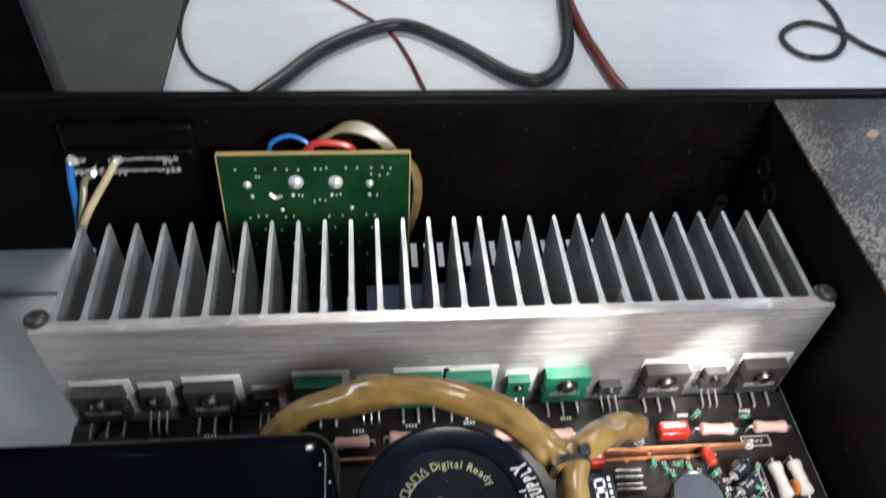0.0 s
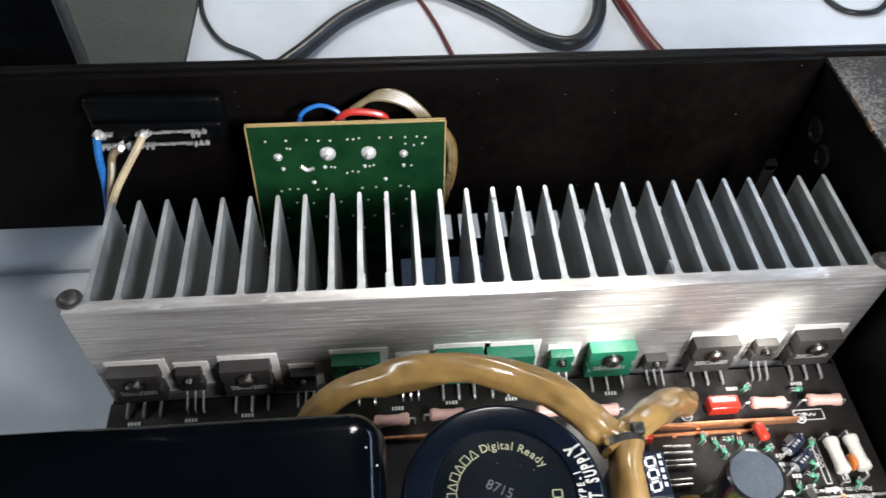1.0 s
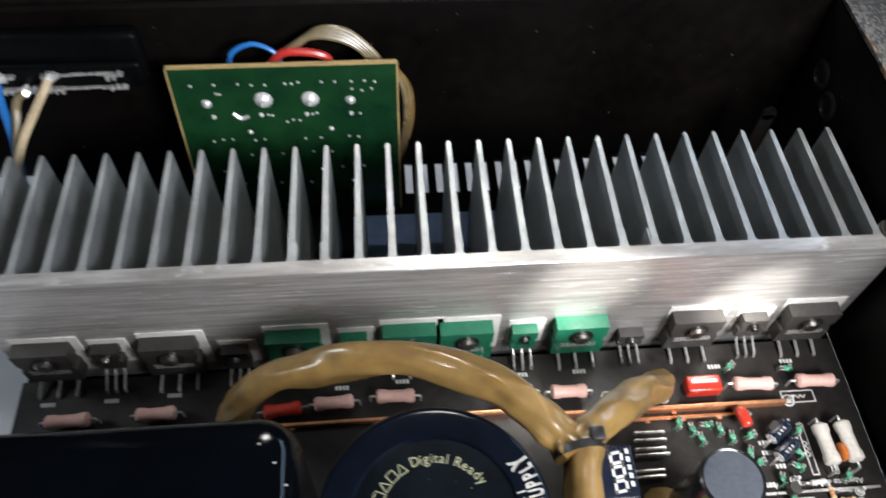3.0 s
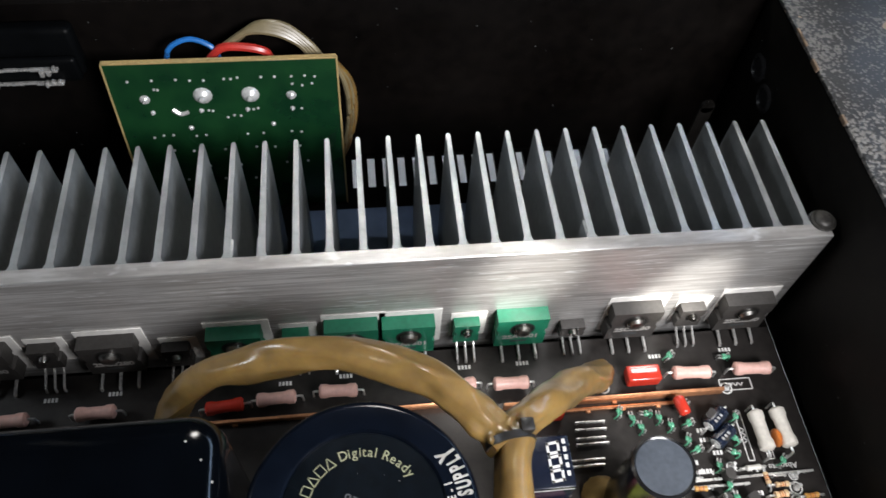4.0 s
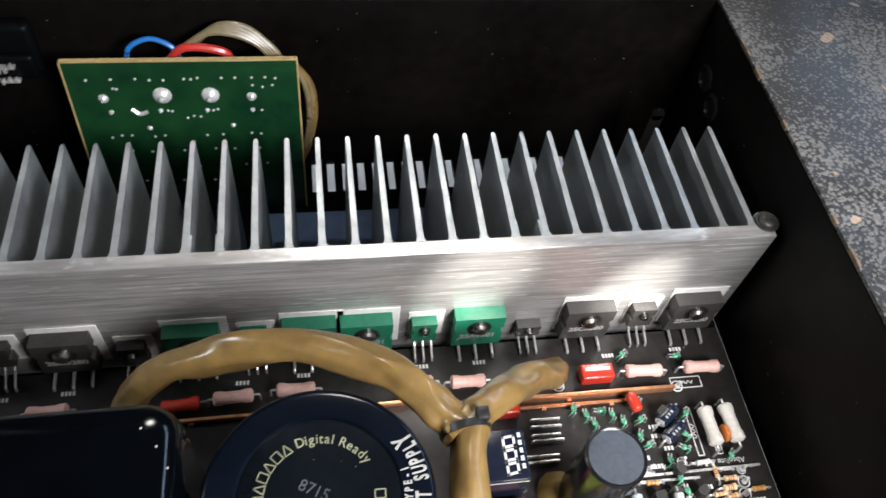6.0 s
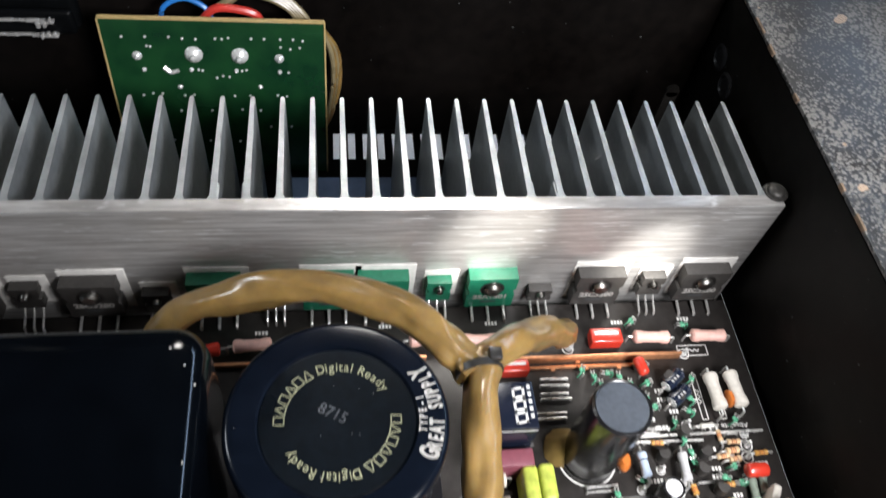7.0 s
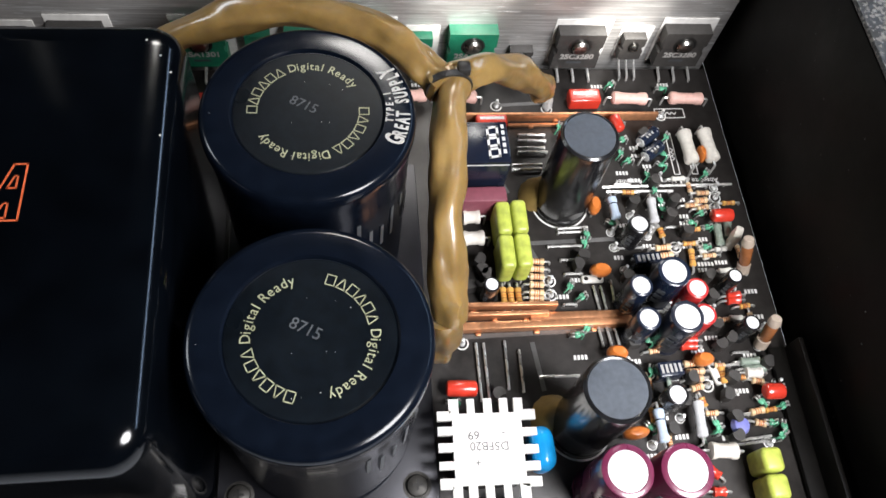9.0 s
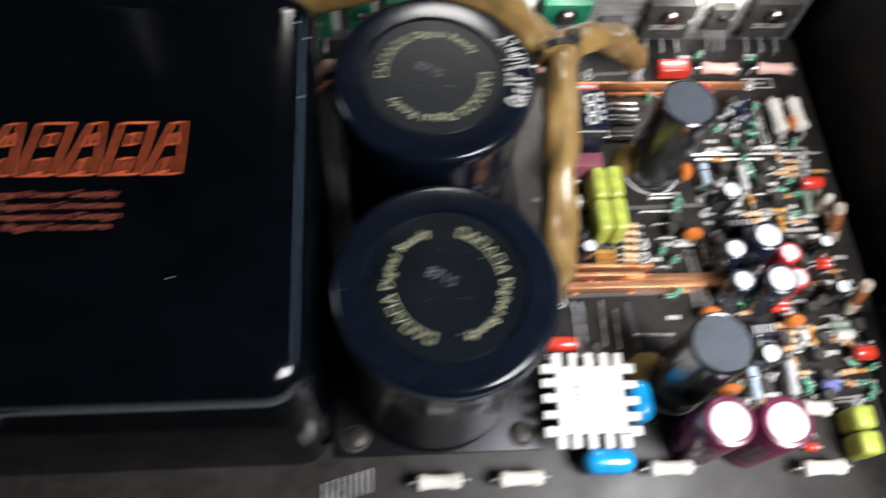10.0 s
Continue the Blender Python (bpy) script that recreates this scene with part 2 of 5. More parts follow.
glass_orange = mat("orange_tinted_glass", (0.36, 0.135, 0.050), 0.15, 0, 0.2, 400, 0.05, coat=0.6)
clear_end = mat("frosted_glass_end", (0.55, 0.45, 0.36), 0.2, 0, 0.15, 400, 0.05, coat=0.5)
bead_green = mat("green_enamel", (0.12, 0.42, 0.25), 0.22, 0, 0.35, 700, 0.1, coat=0.4, per_object=0.3)
violet_dot = mat("violet_dip", (0.16, 0.17, 0.42), 0.35, 0, 0.15, 700, 0.1)
table_white = mat("white_table_laminate", (0.67, 0.70, 0.74), 0.45, 0, 0.05, 60, 0.05)
plate_blue = mat("blue_grey_zinc_plate", (0.24, 0.31, 0.45), 0.45, 0.3, 0.15, 200, 0.1)
carton = mat("grey_green_carton", (0.052, 0.060, 0.051), 0.75, 0, 0.2, 120, 0.25, stretch=(3, 3, 0.3))
dust = mat("pale_dust", (0.030, 0.032, 0.030), 0.9, 0, 0.4, 900, 0.1)
rubber = mat("black_cable_rubber", (0.018, 0.020, 0.022), 0.4, 0, 0.2, 500, 0.1)
red_cable = mat("dark_red_cable", (0.13, 0.022, 0.020), 0.4, 0, 0.2, 500, 0.1)
blue_wire = mat("blue_wire", (0.020, 0.17, 0.52), 0.35, 0, 0.15, 700, 0.1)
loom_red = mat("faded_red_wire", (0.34, 0.10, 0.04), 0.4, 0, 0.2, 400, 0.1)
red_wire = mat("red_wire", (0.55, 0.04, 0.03), 0.35, 0, 0.15, 700, 0.1)
cream_wire = mat("cream_wire", (0.62, 0.50, 0.32), 0.4, 0, 0.15, 700, 0.1)
grey_wire = mat("olive_grey_wire", (0.22, 0.18, 0.10), 0.35, 0, 0.2, 300, 0.1)
wall_paint = mat("room_wall_paint", (0.10, 0.11, 0.12), 0.8, 0, 0.05, 20, 0.05)
floor_tile = mat("room_floor", (0.25, 0.24, 0.23), 0.6, 0, 0.1, 20, 0.05)

# ---- mesh helpers (all sizes in metres; component functions take millimetres) ----


def mm(*v):
    return tuple(a * 0.001 for a in v)


def box(bm, c, s, bevel=0.0, seg=2, m=None):
    r = bmesh.ops.create_cube(bm, size=1.0, matrix=(m or Matrix()) @ Matrix.LocRotScale(c, None, s))
    if bevel:
        edges = list({e for v in r["verts"] for e in v.link_edges})
        bmesh.ops.bevel(bm, geom=edges, offset=bevel, segments=seg, affect="EDGES", profile=0.5)
    return bm


def lathe(bm, profile, seg=24, m=None):
    """Rings of (radius, height) about z; a radius of 0 closes the end."""
    m = m or Matrix()
    rings = []
    for r, z in profile:
        if r <= 1e-9:
            rings.append([bm.verts.new(m @ Vector((0, 0, z)))])
        else:
            rings.append([bm.verts.new(m @ Vector((r * math.cos(2 * math.pi * k / seg), r * math.sin(2 * math.pi * k / seg), z))) for k in range(seg)])
    for a, b in zip(rings, rings[1:]):
        for k in range(seg):
            j = (k + 1) % seg
            if len(a) == 1 and len(b) > 1:
                bm.faces.new((a[0], b[k], b[j]))
            elif len(b) == 1 and len(a) > 1:
                bm.faces.new((a[k], a[j], b[0]))
            elif len(a) > 1:
                bm.faces.new((a[k], a[j], b[j], b[k]))
    return bm


def along(p, q):
    """A matrix that sets z along p to q, with its origin at p."""
    p, q = Vector(p), Vector(q)
    return Matrix.Translation(p) @ (q - p).to_track_quat("Z", "Y").to_matrix().to_4x4()


def rod(bm, p, q, r, seg=10):
    d = (Vector(q) - Vector(p)).length
    return lathe(bm, [(0, 0), (r, 0), (r, d), (0, d)], seg, along(p, q))


def smooth_line(points, steps=6):
    pts = [Vector(p) for p in points]
    pts = [2 * pts[0] - pts[1]] + pts + [2 * pts[-1] - pts[-2]]
    res = []
    for a, b, c, d in zip(pts, pts[1:], pts[2:], pts[3:]):
        for k in range(steps):
            u = k / steps
            res.append(0.5 * (2 * b + (c - a) * u + (2 * a - 5 * b + 4 * c - d) * u * u + (3 * b - a - 3 * c + d) * u ** 3))
    return res + [pts[-2]]


def tube(bm, points, r, seg=10, steps=6, wob=0.0, lobe=0.0):
    line = smooth_line(points, steps)
    up, rings = Vector((0.13, 0.31, 0.94)), []
    for k, p in enumerate(line):
        d = (line[min(k + 1, len(line) - 1)] - line[max(k - 1, 0)]).normalized()
        a = d.cross(up).normalized() if abs(d.dot(up)) < 0.97 else d.orthogonal().normalized()
        b = d.cross(a).normalized()
        ring = []
        for j in range(seg):
            w = 2 * math.pi * j / seg
            rr = r * (1 + wob * noise.noise(Vector((k * 0.11, 1.3 * math.cos(w), 1.3 * math.sin(w)))) + lobe * math.cos(2 * w - 0.23 * k) + 0.4 * lobe * math.cos(5 * w - 0.31 * k))
            ring.append(bm.verts.new(p + a * rr * math.cos(w) + b * rr * math.sin(w)))
        rings.append(ring)
    for x, y in zip(rings, rings[1:]):
        for j in range(seg):
            bm.faces.new((x[j], x[(j + 1) % seg], y[(j + 1) % seg], y[j]))
    bm.faces.new(rings[0])
    bm.faces.new(list(reversed(rings[-1])))
    return bm


def prism(bm, outline, z0, z1, m=None):
    m = m or Matrix()
    lo = [bm.verts.new(m @ Vector((x, y, z0))) for x, y in outline]
    hi = [bm.verts.new(m @ Vector((x, y, z1))) for x, y in outline]
    bm.faces.new(list(reversed(lo)))
    bm.faces.new(hi)
    for k in range(len(lo)):
        j = (k + 1) % len(lo)
        bm.faces.new((lo[k], lo[j], hi[j], hi[k]))
    return bm


def finish(bm, name, material, smooth=None):
    bmesh.ops.recalc_face_normals(bm, faces=bm.faces)
    me = bpy.data.meshes.new(name)
    bm.to_mesh(me)
    bm.free()
    me.materials.append(material)
    if smooth is None or smooth:
        me.polygons.foreach_set("use_smooth", [True] * len(me.polygons))
        me.set_sharp_from_angle(angle=radians(38))
    return me


def part(name, bm, material, parent, label=""):
    ob = new(name, finish(bm, name, material))
    ob.parent = parent
    return tagged(ob, label=label)


def thing(name, label, category, m=None, group="", kind=""):
    ob = new(name)
    ob.empty_display_size = 0.005
    ob.matrix_world = m or Matrix()
    return tagged(ob, label, category, group, kind)


def solid(name, bm, material, label, category="", kind="", group=""):
    return tagged(new(name, finish(bm, name, material)), label, category, group, kind)


def B():
    return bmesh.new()


def letters(name, text, size, material, parent, m, label="", extrude=0.00004):
    cu = bpy.data.curves.new(name, "FONT")
    cu.body, cu.size, cu.extrude, cu.align_x, cu.align_y = text, size, extrude, "CENTER", "CENTER"
    cu.resolution_u = 3
    cu.offset = size * 0.035 if material == silver_print else 0.0
    tmp = bpy.data.objects.new(name, cu)
    scene.collection.objects.link(tmp)
    me = bpy.data.meshes.new_from_object(tmp.evaluated_get(bpy.context.evaluated_depsgraph_get()))
    bpy.data.objects.remove(tmp)
    bpy.data.curves.remove(cu)
    me.materials.clear()
    me.materials.append(material)
    me.transform(m)
    ob = new(name, me)
    ob.parent = parent
    return tagged(ob, label=label)

# ---- room and table ----
solid("floor", box(B(), (0, 0, -0.80), (4, 4, 0.04)), floor_tile, "plain grey room floor under the table", kind="structure")
# unseen shell added around the table, dark so black gloss reflects little
solid("ceiling", box(B(), (0, 0, 1.72), (4, 4, 0.04)), wall_paint, "plain dark grey ceiling, unseen, added to close the room", kind="structure")
solid("wall_north", box(B(), (0, 2.02, 0.46), (4, 0.04, 2.48)), wall_paint, "plain dark grey wall, unseen, added to close the room", kind="structure")
solid("wall_south", box(B(), (0, -2.02, 0.46), (4, 0.04, 2.48)), wall_paint, "plain dark grey wall, unseen, added to close the room", kind="structure")
solid("wall_east", box(B(), (2.02, 0, 0.46), (0.04, 4, 2.48)), wall_paint, "plain dark grey wall, unseen, added to close the room", kind="structure")
solid("wall_west", box(B(), (-2.02, 0, 0.46), (0.04, 4, 2.48)), wall_paint, "plain dark grey wall, unseen, added to close the room", kind="structure")
TABLE = -0.030
table = thing("work_table", "white laminate work table under the opened amplifier", "table", pose(0, 0.2, 0))
part("tabletop", box(B(), (0, -0.318, TABLE - 0.015), (1.5, 0.664, 0.03), 0.0008), table_white, table)
part("tabletop", box(B(), (0, 0.333, TABLE - 0.015), (1.5, 0.635, 0.03), 0.0008), table_white, table)
for sx in (-0.68, 0.68):
    for sy in (-0.58, 0.58):
        part("leg", box(B(), (sx, sy, -0.4125), (0.05, 0.05, 0.735), 0.004), steel, table)

# ---- amplifier chassis ----
FLOOR, RIM = -0.006, 0.067
WALL_X, WALL_Y = 0.1275, 0.2190
chassis = thing("amplifier_chassis", "open black steel amplifier chassis with worn speckled side rail", "chassis")
# bottom plate, with a row of vent slots behind the heatsink
bm = B()
SLOT0, PITCH, SLOT_W, NSLOT = -0.0788, 0.00562, 0.0028, 31
box(bm, (0.0010, 0.07675, FLOOR - 0.001), (0.253, 0.2535, 0.002))
box(bm, (-0.004, 0.22015, FLOOR - 0.001), (0.263, 0.0033, 0.002))
xs = [-0.1355] + [v for k in range(NSLOT) for v in (SLOT0 + k * PITCH - SLOT_W / 2, SLOT0 + k * PITCH + SLOT_W / 2)] + [0.1275]
for a, b in zip(xs[::2], xs[1::2]):
    box(bm, ((a + b) / 2, 0.2110, FLOOR - 0.001), (b - a, 0.0152, 0.002))
part("bottom_plate", bm, black_steel, chassis, "black bottom plate with a row of vent slots")
part("front_bottom_plate", box(B(), (-0.20, -0.02, FLOOR - 0.0015), (0.129, 0.19, 0.002)), black_steel, chassis)
bm = box(B(), (-0.06, WALL_Y + 0.0015, (RIM + FLOOR) / 2 - 0.001), (0.375, 0.003, RIM - FLOOR), 0.0005)
part("rear_panel", bm, back_board, chassis, "dark brown-black rear panel")
bm = box(B(), (-0.03, WALL_Y + 0.0042, RIM - 0.0015), (0.44, 0.0024, 0.003), 0.0006)
box(bm, (-0.03, WALL_Y + 0.0062, RIM - 0.012), (0.44, 0.0016, 0.024), 0.0004)
part("rear_lip", bm, black_steel, chassis)
bm = box(B(), (WALL_X + 0.0010, 0.06, (RIM + FLOOR) / 2 - 0.0012), (0.0020, 0.3200, RIM - FLOOR - 0.002), 0.0004)
part("side_wall", bm, black_steel, chassis)
# right rail with a rectangular cut-out
rail = part("side_rail", box(B(), (0.1572, 0.1722, RIM - 0.0008), (0.0604, 0.0936, 0.0016), 0.0005), speckle, chassis, "worn speckled grey rail with chipped paint")
bm = box(B(), (0.1360, 0.0125, RIM - 0.0008), (0.0180, 0.2258, 0.0016), 0.0005)
box(bm, (0.1805, 0.0125, RIM - 0.0008), (0.0138, 0.2258, 0.0016), 0.0005)
part("side_rail", bm, speckle, chassis, "worn speckled grey rail beside a cut-out")
part("outer_wall", box(B(), (0.1866, 0.06, 0.020), (0.0014, 0.3176, 0.093), 0.0004), speckle, chassis)
random.seed(4)
for k in range(10):
    y = random.uniform(-0.05, 0.215)
    part("bare_edge", box(B(), (0.1271 + random.uniform(0, 0.0004), y, RIM - 0.0006), (0.0008, random.uniform(0.002, 0.006), 0.0016), 0.0002), rust, chassis, "rusty bare metal along the rail edge")
for y, z in ((0.206, 0.044), (0.196, 0.040)):
    bm = lathe(B(), [(0.0045, 0), (0.0048, 0.0005), (0.0036, 0.0010), (0.0030, 0.0003), (0, 0.0003)], 18, along((WALL_X, y, z), (WALL_X - 0.01, y, z)))
    part("grommet", bm, black_sleeve, chassis)
bm = box(B(), (0.1095, 0.1967, 0.016), (0.0050, 0.0012, 0.042), 0.0005, 2)
lathe(bm, [(0, 0.0006), (0.0024, 0.0006), (0.0025, -0.0006), (0, -0.0006)], 18, along((0.1095, 0.1967, 0.0367), (0.1095, 0.190, 0.0367)))
box(bm, (0.1095, 0.1987, FLOOR + 0.0008), (0.0050, 0.0050, 0.0012), 0.0003)
part("rear_bracket", bm, black_steel, chassis, "thin upright black steel tag with a rounded top")
part("zinc_plate", box(B(), (0.0040, 0.1700, FLOOR + 0.0012), (0.060, 0.046, 0.0014), 0.0004), plate_blue, chassis, "blue-grey zinc plate below the heatsink")
# two black discs stand in for the dark inside open holes
bm = B()
for x in (0.006, 0.018):
    lathe(bm, [(0, 0.0022), (0.0012, 0.0022), (0.0012, 0)], 10, pose(x, 0.190, FLOOR))
part("plate_hole_plug", bm, tie_black, chassis)
bm = B()
random.seed(31)
for k in range(40):
    x, z, r = random.uniform(-0.13, 0.125), random.uniform(0.0, 0.064), random.uniform(0.00012, 0.00040)
    lathe(bm, [(r, 0), (r * 0.7, 0.00012), (0, 0.00014)], 6, along((x, WALL_Y, z), (x, WALL_Y - 0.01, z)))
for k in range(60):
    y, z, r = random.uniform(-0.03, 0.215), random.uniform(0.0, 0.064), random.uniform(0.00010, 0.00035)
    lathe(bm, [(r, 0), (r * 0.7, 0.00012), (0, 0.00014)], 6, along((WALL_X, y, z), (WALL_X - 0.01, y, z)))
tagged(part("dust_specks", bm, dust, chassis, "pale dust specks on the black walls"), kind="stuff")
# inner guide on the right, near the front
bm = box(B(), (0.1225, -0.005, 0.004), (0.0016, 0.075, 0.012), 0.0005)
box(bm, (0.1200, -0.005, 0.0015), (0.006, 0.075, 0.0016), 0.0004)
part("side_guide", bm, black_steel, chassis, "black steel guide along the side wall")
for x in (-0.12, 0.11):
    for y in (-0.03, 0.19):
        part("foot", lathe(B(), [(0, 0), (0.009, 0), (0.010, 0.002), (0.010, -TABLE + FLOOR - 0.002), (0, -TABLE + FLOOR - 0.002)], 20, pose(x, y, TABLE)), rubber, chassis)

# ---- main board ----
board = thing("main_circuit_board", "black printed circuit board crowded with parts", "circuit board")
part("board", box(B(), (0.0, 0.0555, -0.0008), (0.2475, 0.157, 0.0016), 0.0002), pcb_black, board)
part("spacer", box(B(), (-0.05, 0.11, -0.0038), (0.01, 0.01, 0.0044)), steel, board)
part("spacer", box(B(), (0.10, 0.02, -0.0038), (0.01, 0.01, 0.0044)), steel, board)
for x0, y0, x1, y1 in ((52, 70, 57, 58), (52, 68.6, 90, 69.6), (46.6, 92, 49, 86), (26, 72, 41, 73), (50, 38, 51.5, 24), (49, 119, 65, 120), (24, 40.2, 74, 40.8), (60, 88, 63, 78)):
    d = Vector(mm(x1 - x0, y1 - y0, 0))
    m = pose(*mm((x0 + x1) / 2, (y0 + y1) / 2, 0.05)) @ Matrix.Rotation(math.atan2(d.y, d.x), 4, "Z")
    part("track", box(B(), (0, 0, 0), (d.length, 0.0013, 0.0001), 0, 1, m), pcb_track, board)


def axis_pose(x1, y1, x2, y2, z):
    a = math.atan2(y2 - y1, x2 - x1)
    return pose(*mm((x1 + x2) / 2, (y1 + y2) / 2, z)) @ Matrix.Rotation(a, 4, "Z"), math.hypot(x2 - x1, y2 - y1)


def resistor(x1, y1, x2, y2, r, body, label, bands=(), lift=None):
    m, n = axis_pose(x1, y1, x2, y2, lift or r + 1.0)
    t = thing("resistor", label, "resistor", m)
    h, e = n / 2, min(n * 0.2, r * 1.2)
    prof = [(0, -h), (0.65 * r, -h), (r, -h + 0.25 * e), (r, -h + e), (0.86 * r, -h + 1.4 * e), (0.86 * r, h - 1.4 * e), (r, h - e), (r, h - 0.25 * e), (0.65 * r, h), (0, h)]
    turn = Matrix.Rotation(math.pi / 2, 4, "Y")
    part("body", lathe(B(), [mm(*p) for p in prof], 14, turn), body, t)
    z = lift or r + 1.0
    for s in (-1, 1):
        part("lead", tube(B(), [mm(s * h * 0.95, 0, 0), mm(s * (h + 1.2), 0, 0), mm(s * (h + 1.7), 0, -0.6), mm(s * (h + 1.8), 0, -z)], 0.00035, 6, 3), tinned, t)
    for k, c in enumerate(bands):
        x = -h + 1.7 * e + k * (2 * h - 3.4 * e) / max(1, len(bands) - 1)
        part("colour_band", lathe(B(), [mm(0.8 * r, x - 0.17), mm(0.875 * r, x - 0.17), mm(0.875 * r, x + 0.17), mm(0.8 * r, x + 0.17)], 14, turn), c, t)
    return t


def pink(x1, y1, x2, y2, r):
    resistor(x1, y1, x2, y2, r, pink_body, "pink flameproof power resistor lying on the board", lift=3.6)


def whiteres(x1, y1, x2, y2, r):
    resistor(x1, y1, x2, y2, r, white_body, "cream white power resistor raised off the board", lift=5.0)


def blueres(x1, y1, x2, y2, r):
    resistor(x1, y1, x2, y2, r, blue_body, "pale blue resistor on bent leads", (navy_sleeve,), lift=5.0)


def greyres(x1, y1, x2, y2, r):
    resistor(x1, y1, x2, y2, r, grey_body, "pale grey resistor on bent leads", lift=5.0)


def beige(x1, y1, x2, y2, r, body=None):
    body = body or beige_body
    words = {"beige_lacquer": "small beige resistor with colour bands", "amber_lacquer": "small amber resistor with colour bands", "grey_green_glass": "small grey-green axial part on the board",
             "off_white_lacquer": "off-white axial resistor on the board", "red_gloss_lacquer": "small glossy red axial part on the board"}[body.name]
    resistor(x1, y1, x2, y2, r, body, words, (loom_red, orange_gloss, loom_red) if body in (beige_body, amber) else (), lift=r + 0.5)


def red_tube(x1, y1, x2, y2, r, z):
    m, n = axis_pose(x1, y1, x2, y2, z)
    t = thing("film_capacitor", "glossy red dipped capacitor on the board", "capacitor", m)
    h, q = n / 2, r * 0.95
    part("body", lathe(B(), [mm(*p) for p in ((0, -h), (q * 0.6, -h), (q * 0.9, -h + 0.4), (q, -h + 1.0), (q, h - 1.0), (q * 0.9, h - 0.4), (q * 0.6, h), (0, h))], 18, Matrix.Rotation(math.pi / 2, 4, "Y")), red_gloss, t)
    for s in (-0.3, 0.3):
        part("lead", rod(B(), mm(s * n, 0, -r * 0.5), mm(s * n, 0, -z), 0.0003, 6), tinned, t)


def disc(x1, y1, x2, y2, r):
    m, n = axis_pose(x1, y1, x2, y2, 4.2)
    t = thing("ceramic_capacitor", "orange-brown dipped capacitor standing on leads", "capacitor", m)
    bm = lathe(B(), [(0, -0.5), (0.6, -0.46), (0.92, -0.25), (1, 0), (0.92, 0.25), (0.6, 0.46), (0, 0.5)], 20, Matrix.Diagonal((*mm(n / 2, r * 0.85, 5.0), 1)) @ Matrix.Rotation(0, 4, "X"))
    part("body", bm, orange_gloss, t)
    for s in (-0.25, 0.25):
        part("lead", rod(B(), mm(s * n, 0, -2.0), mm(s * n, 0, -4.2), 0.0003, 6), tinned, t)


def bluedisc(x1, y1, x2, y2, r):
    m, n = axis_pose(x1, y1, x2, y2, 5.6)
    t = thing("film_capacitor", "bright blue dipped capacitor beside the rectifier", "capacitor", m)
    part("body", box(B(), (0, 0, 0), mm(n, 2 * r, 10.0), r * 0.00095, 5), cyan_gloss, t)
    for s in (-0.3, 0.3):
        part("lead", rod(B(), mm(s * n, 0, -4), mm(s * n, 0, -5.6), 0.0004, 6), tinned, t)


def elec(x, y, r, h, sleeve):
    words = {"black_sleeve": "small black", "navy_sleeve": "navy blue", "slate_sleeve": "slate blue", "red_sleeve": "red", "plum_sleeve": "tall plum-coloured"}[sleeve.name]
    t = thing("electrolytic_capacitor", words + " electrolytic capacitor with bare can top", "capacitor", pose(*mm(x, y, 0)))
    k = h - 0.25
    part("sleeve", lathe(B(), [mm(*p) for p in ((0, 0.1), (r * 0.94, 0.1), (r, 0.6), (r, 1.6), (r * 0.95, 2.0), (r, 2.4), (r, k - 0.8), (r * 0.97, k - 0.2), (r * 0.90, k), (r * 0.76, k + 0.05), (r * 0.74, k - 0.25))], 28), sleeve, t)
    part("can_top", lathe(B(), [mm(*p) for p in ((r * 0.76, k - 0.3), (r * 0.74, k - 0.1), (r * 0.70, k - 0.05), (0, k - 0.05))], 28), can_top, t)
    bm = B()
    for a in (0, math.pi / 3 * 1, math.pi / 3 * 2):
        box(bm, (0, 0, 0), mm(r * 1.1, 0.16, 0.05), 0, 1, pose(0, 0, (k - 0.04) * 0.001) @ Matrix.Rotation(a + 0.4, 4, "Z"))
    part("vent_score", bm, grey_body, t)
    for j in range(3):
        part("printed_bar", box(B(), (0, 0, 0), mm(0.1, r * 0.5, h * 0.10), 0, 1, Matrix.Rotation(-2.2, 4, "Z") @ pose(r * 0.00099, 0, h * 0.001 * (0.35 + 0.16 * j))), faint_print, t)


def lime(x, y, sx=4.4, sy=10.6, top=12.0):
    t = thing("film_capacitor", "lime yellow dipped film capacitor standing on the board", "capacitor", pose(*mm(x, y, 0)))
    part("body", box(B(), mm(0, 0, top / 2 + 0.6), mm(sx, sy, top - 1.2), 0.0014, 4), lime_body, t)
    for s in (-0.32, 0.32):
        part("lead", tube(B(), [mm(0, s * sy, 1.2), mm(0.4, s * sy * 1.3, 1.6), mm(0.4, s * sy * 1.5, 0)], 0.0003, 6, 3), tinned, t)


def redbox(x, y, sx, sy):
    t = thing("film_capacitor", "red box film capacitor on the board", "capacitor", pose(*mm(x, y, 0)))
    part("body", box(B(), mm(0, 0, 2.7), mm(sx, sy, 4.8), 0.0007, 3), red_gloss, t)
    part("printed_bar", box(B(), mm(0, 0.1 * sy, 5.13), mm(sx * 0.75, sy * 0.22, 0.06)), silk, t)
    for s in (-0.35, 0.35):
        part("lead", rod(B(), mm(s * sx, 0, 0.5), mm(s * sx, 0, 0), 0.0003, 6), tinned, t)


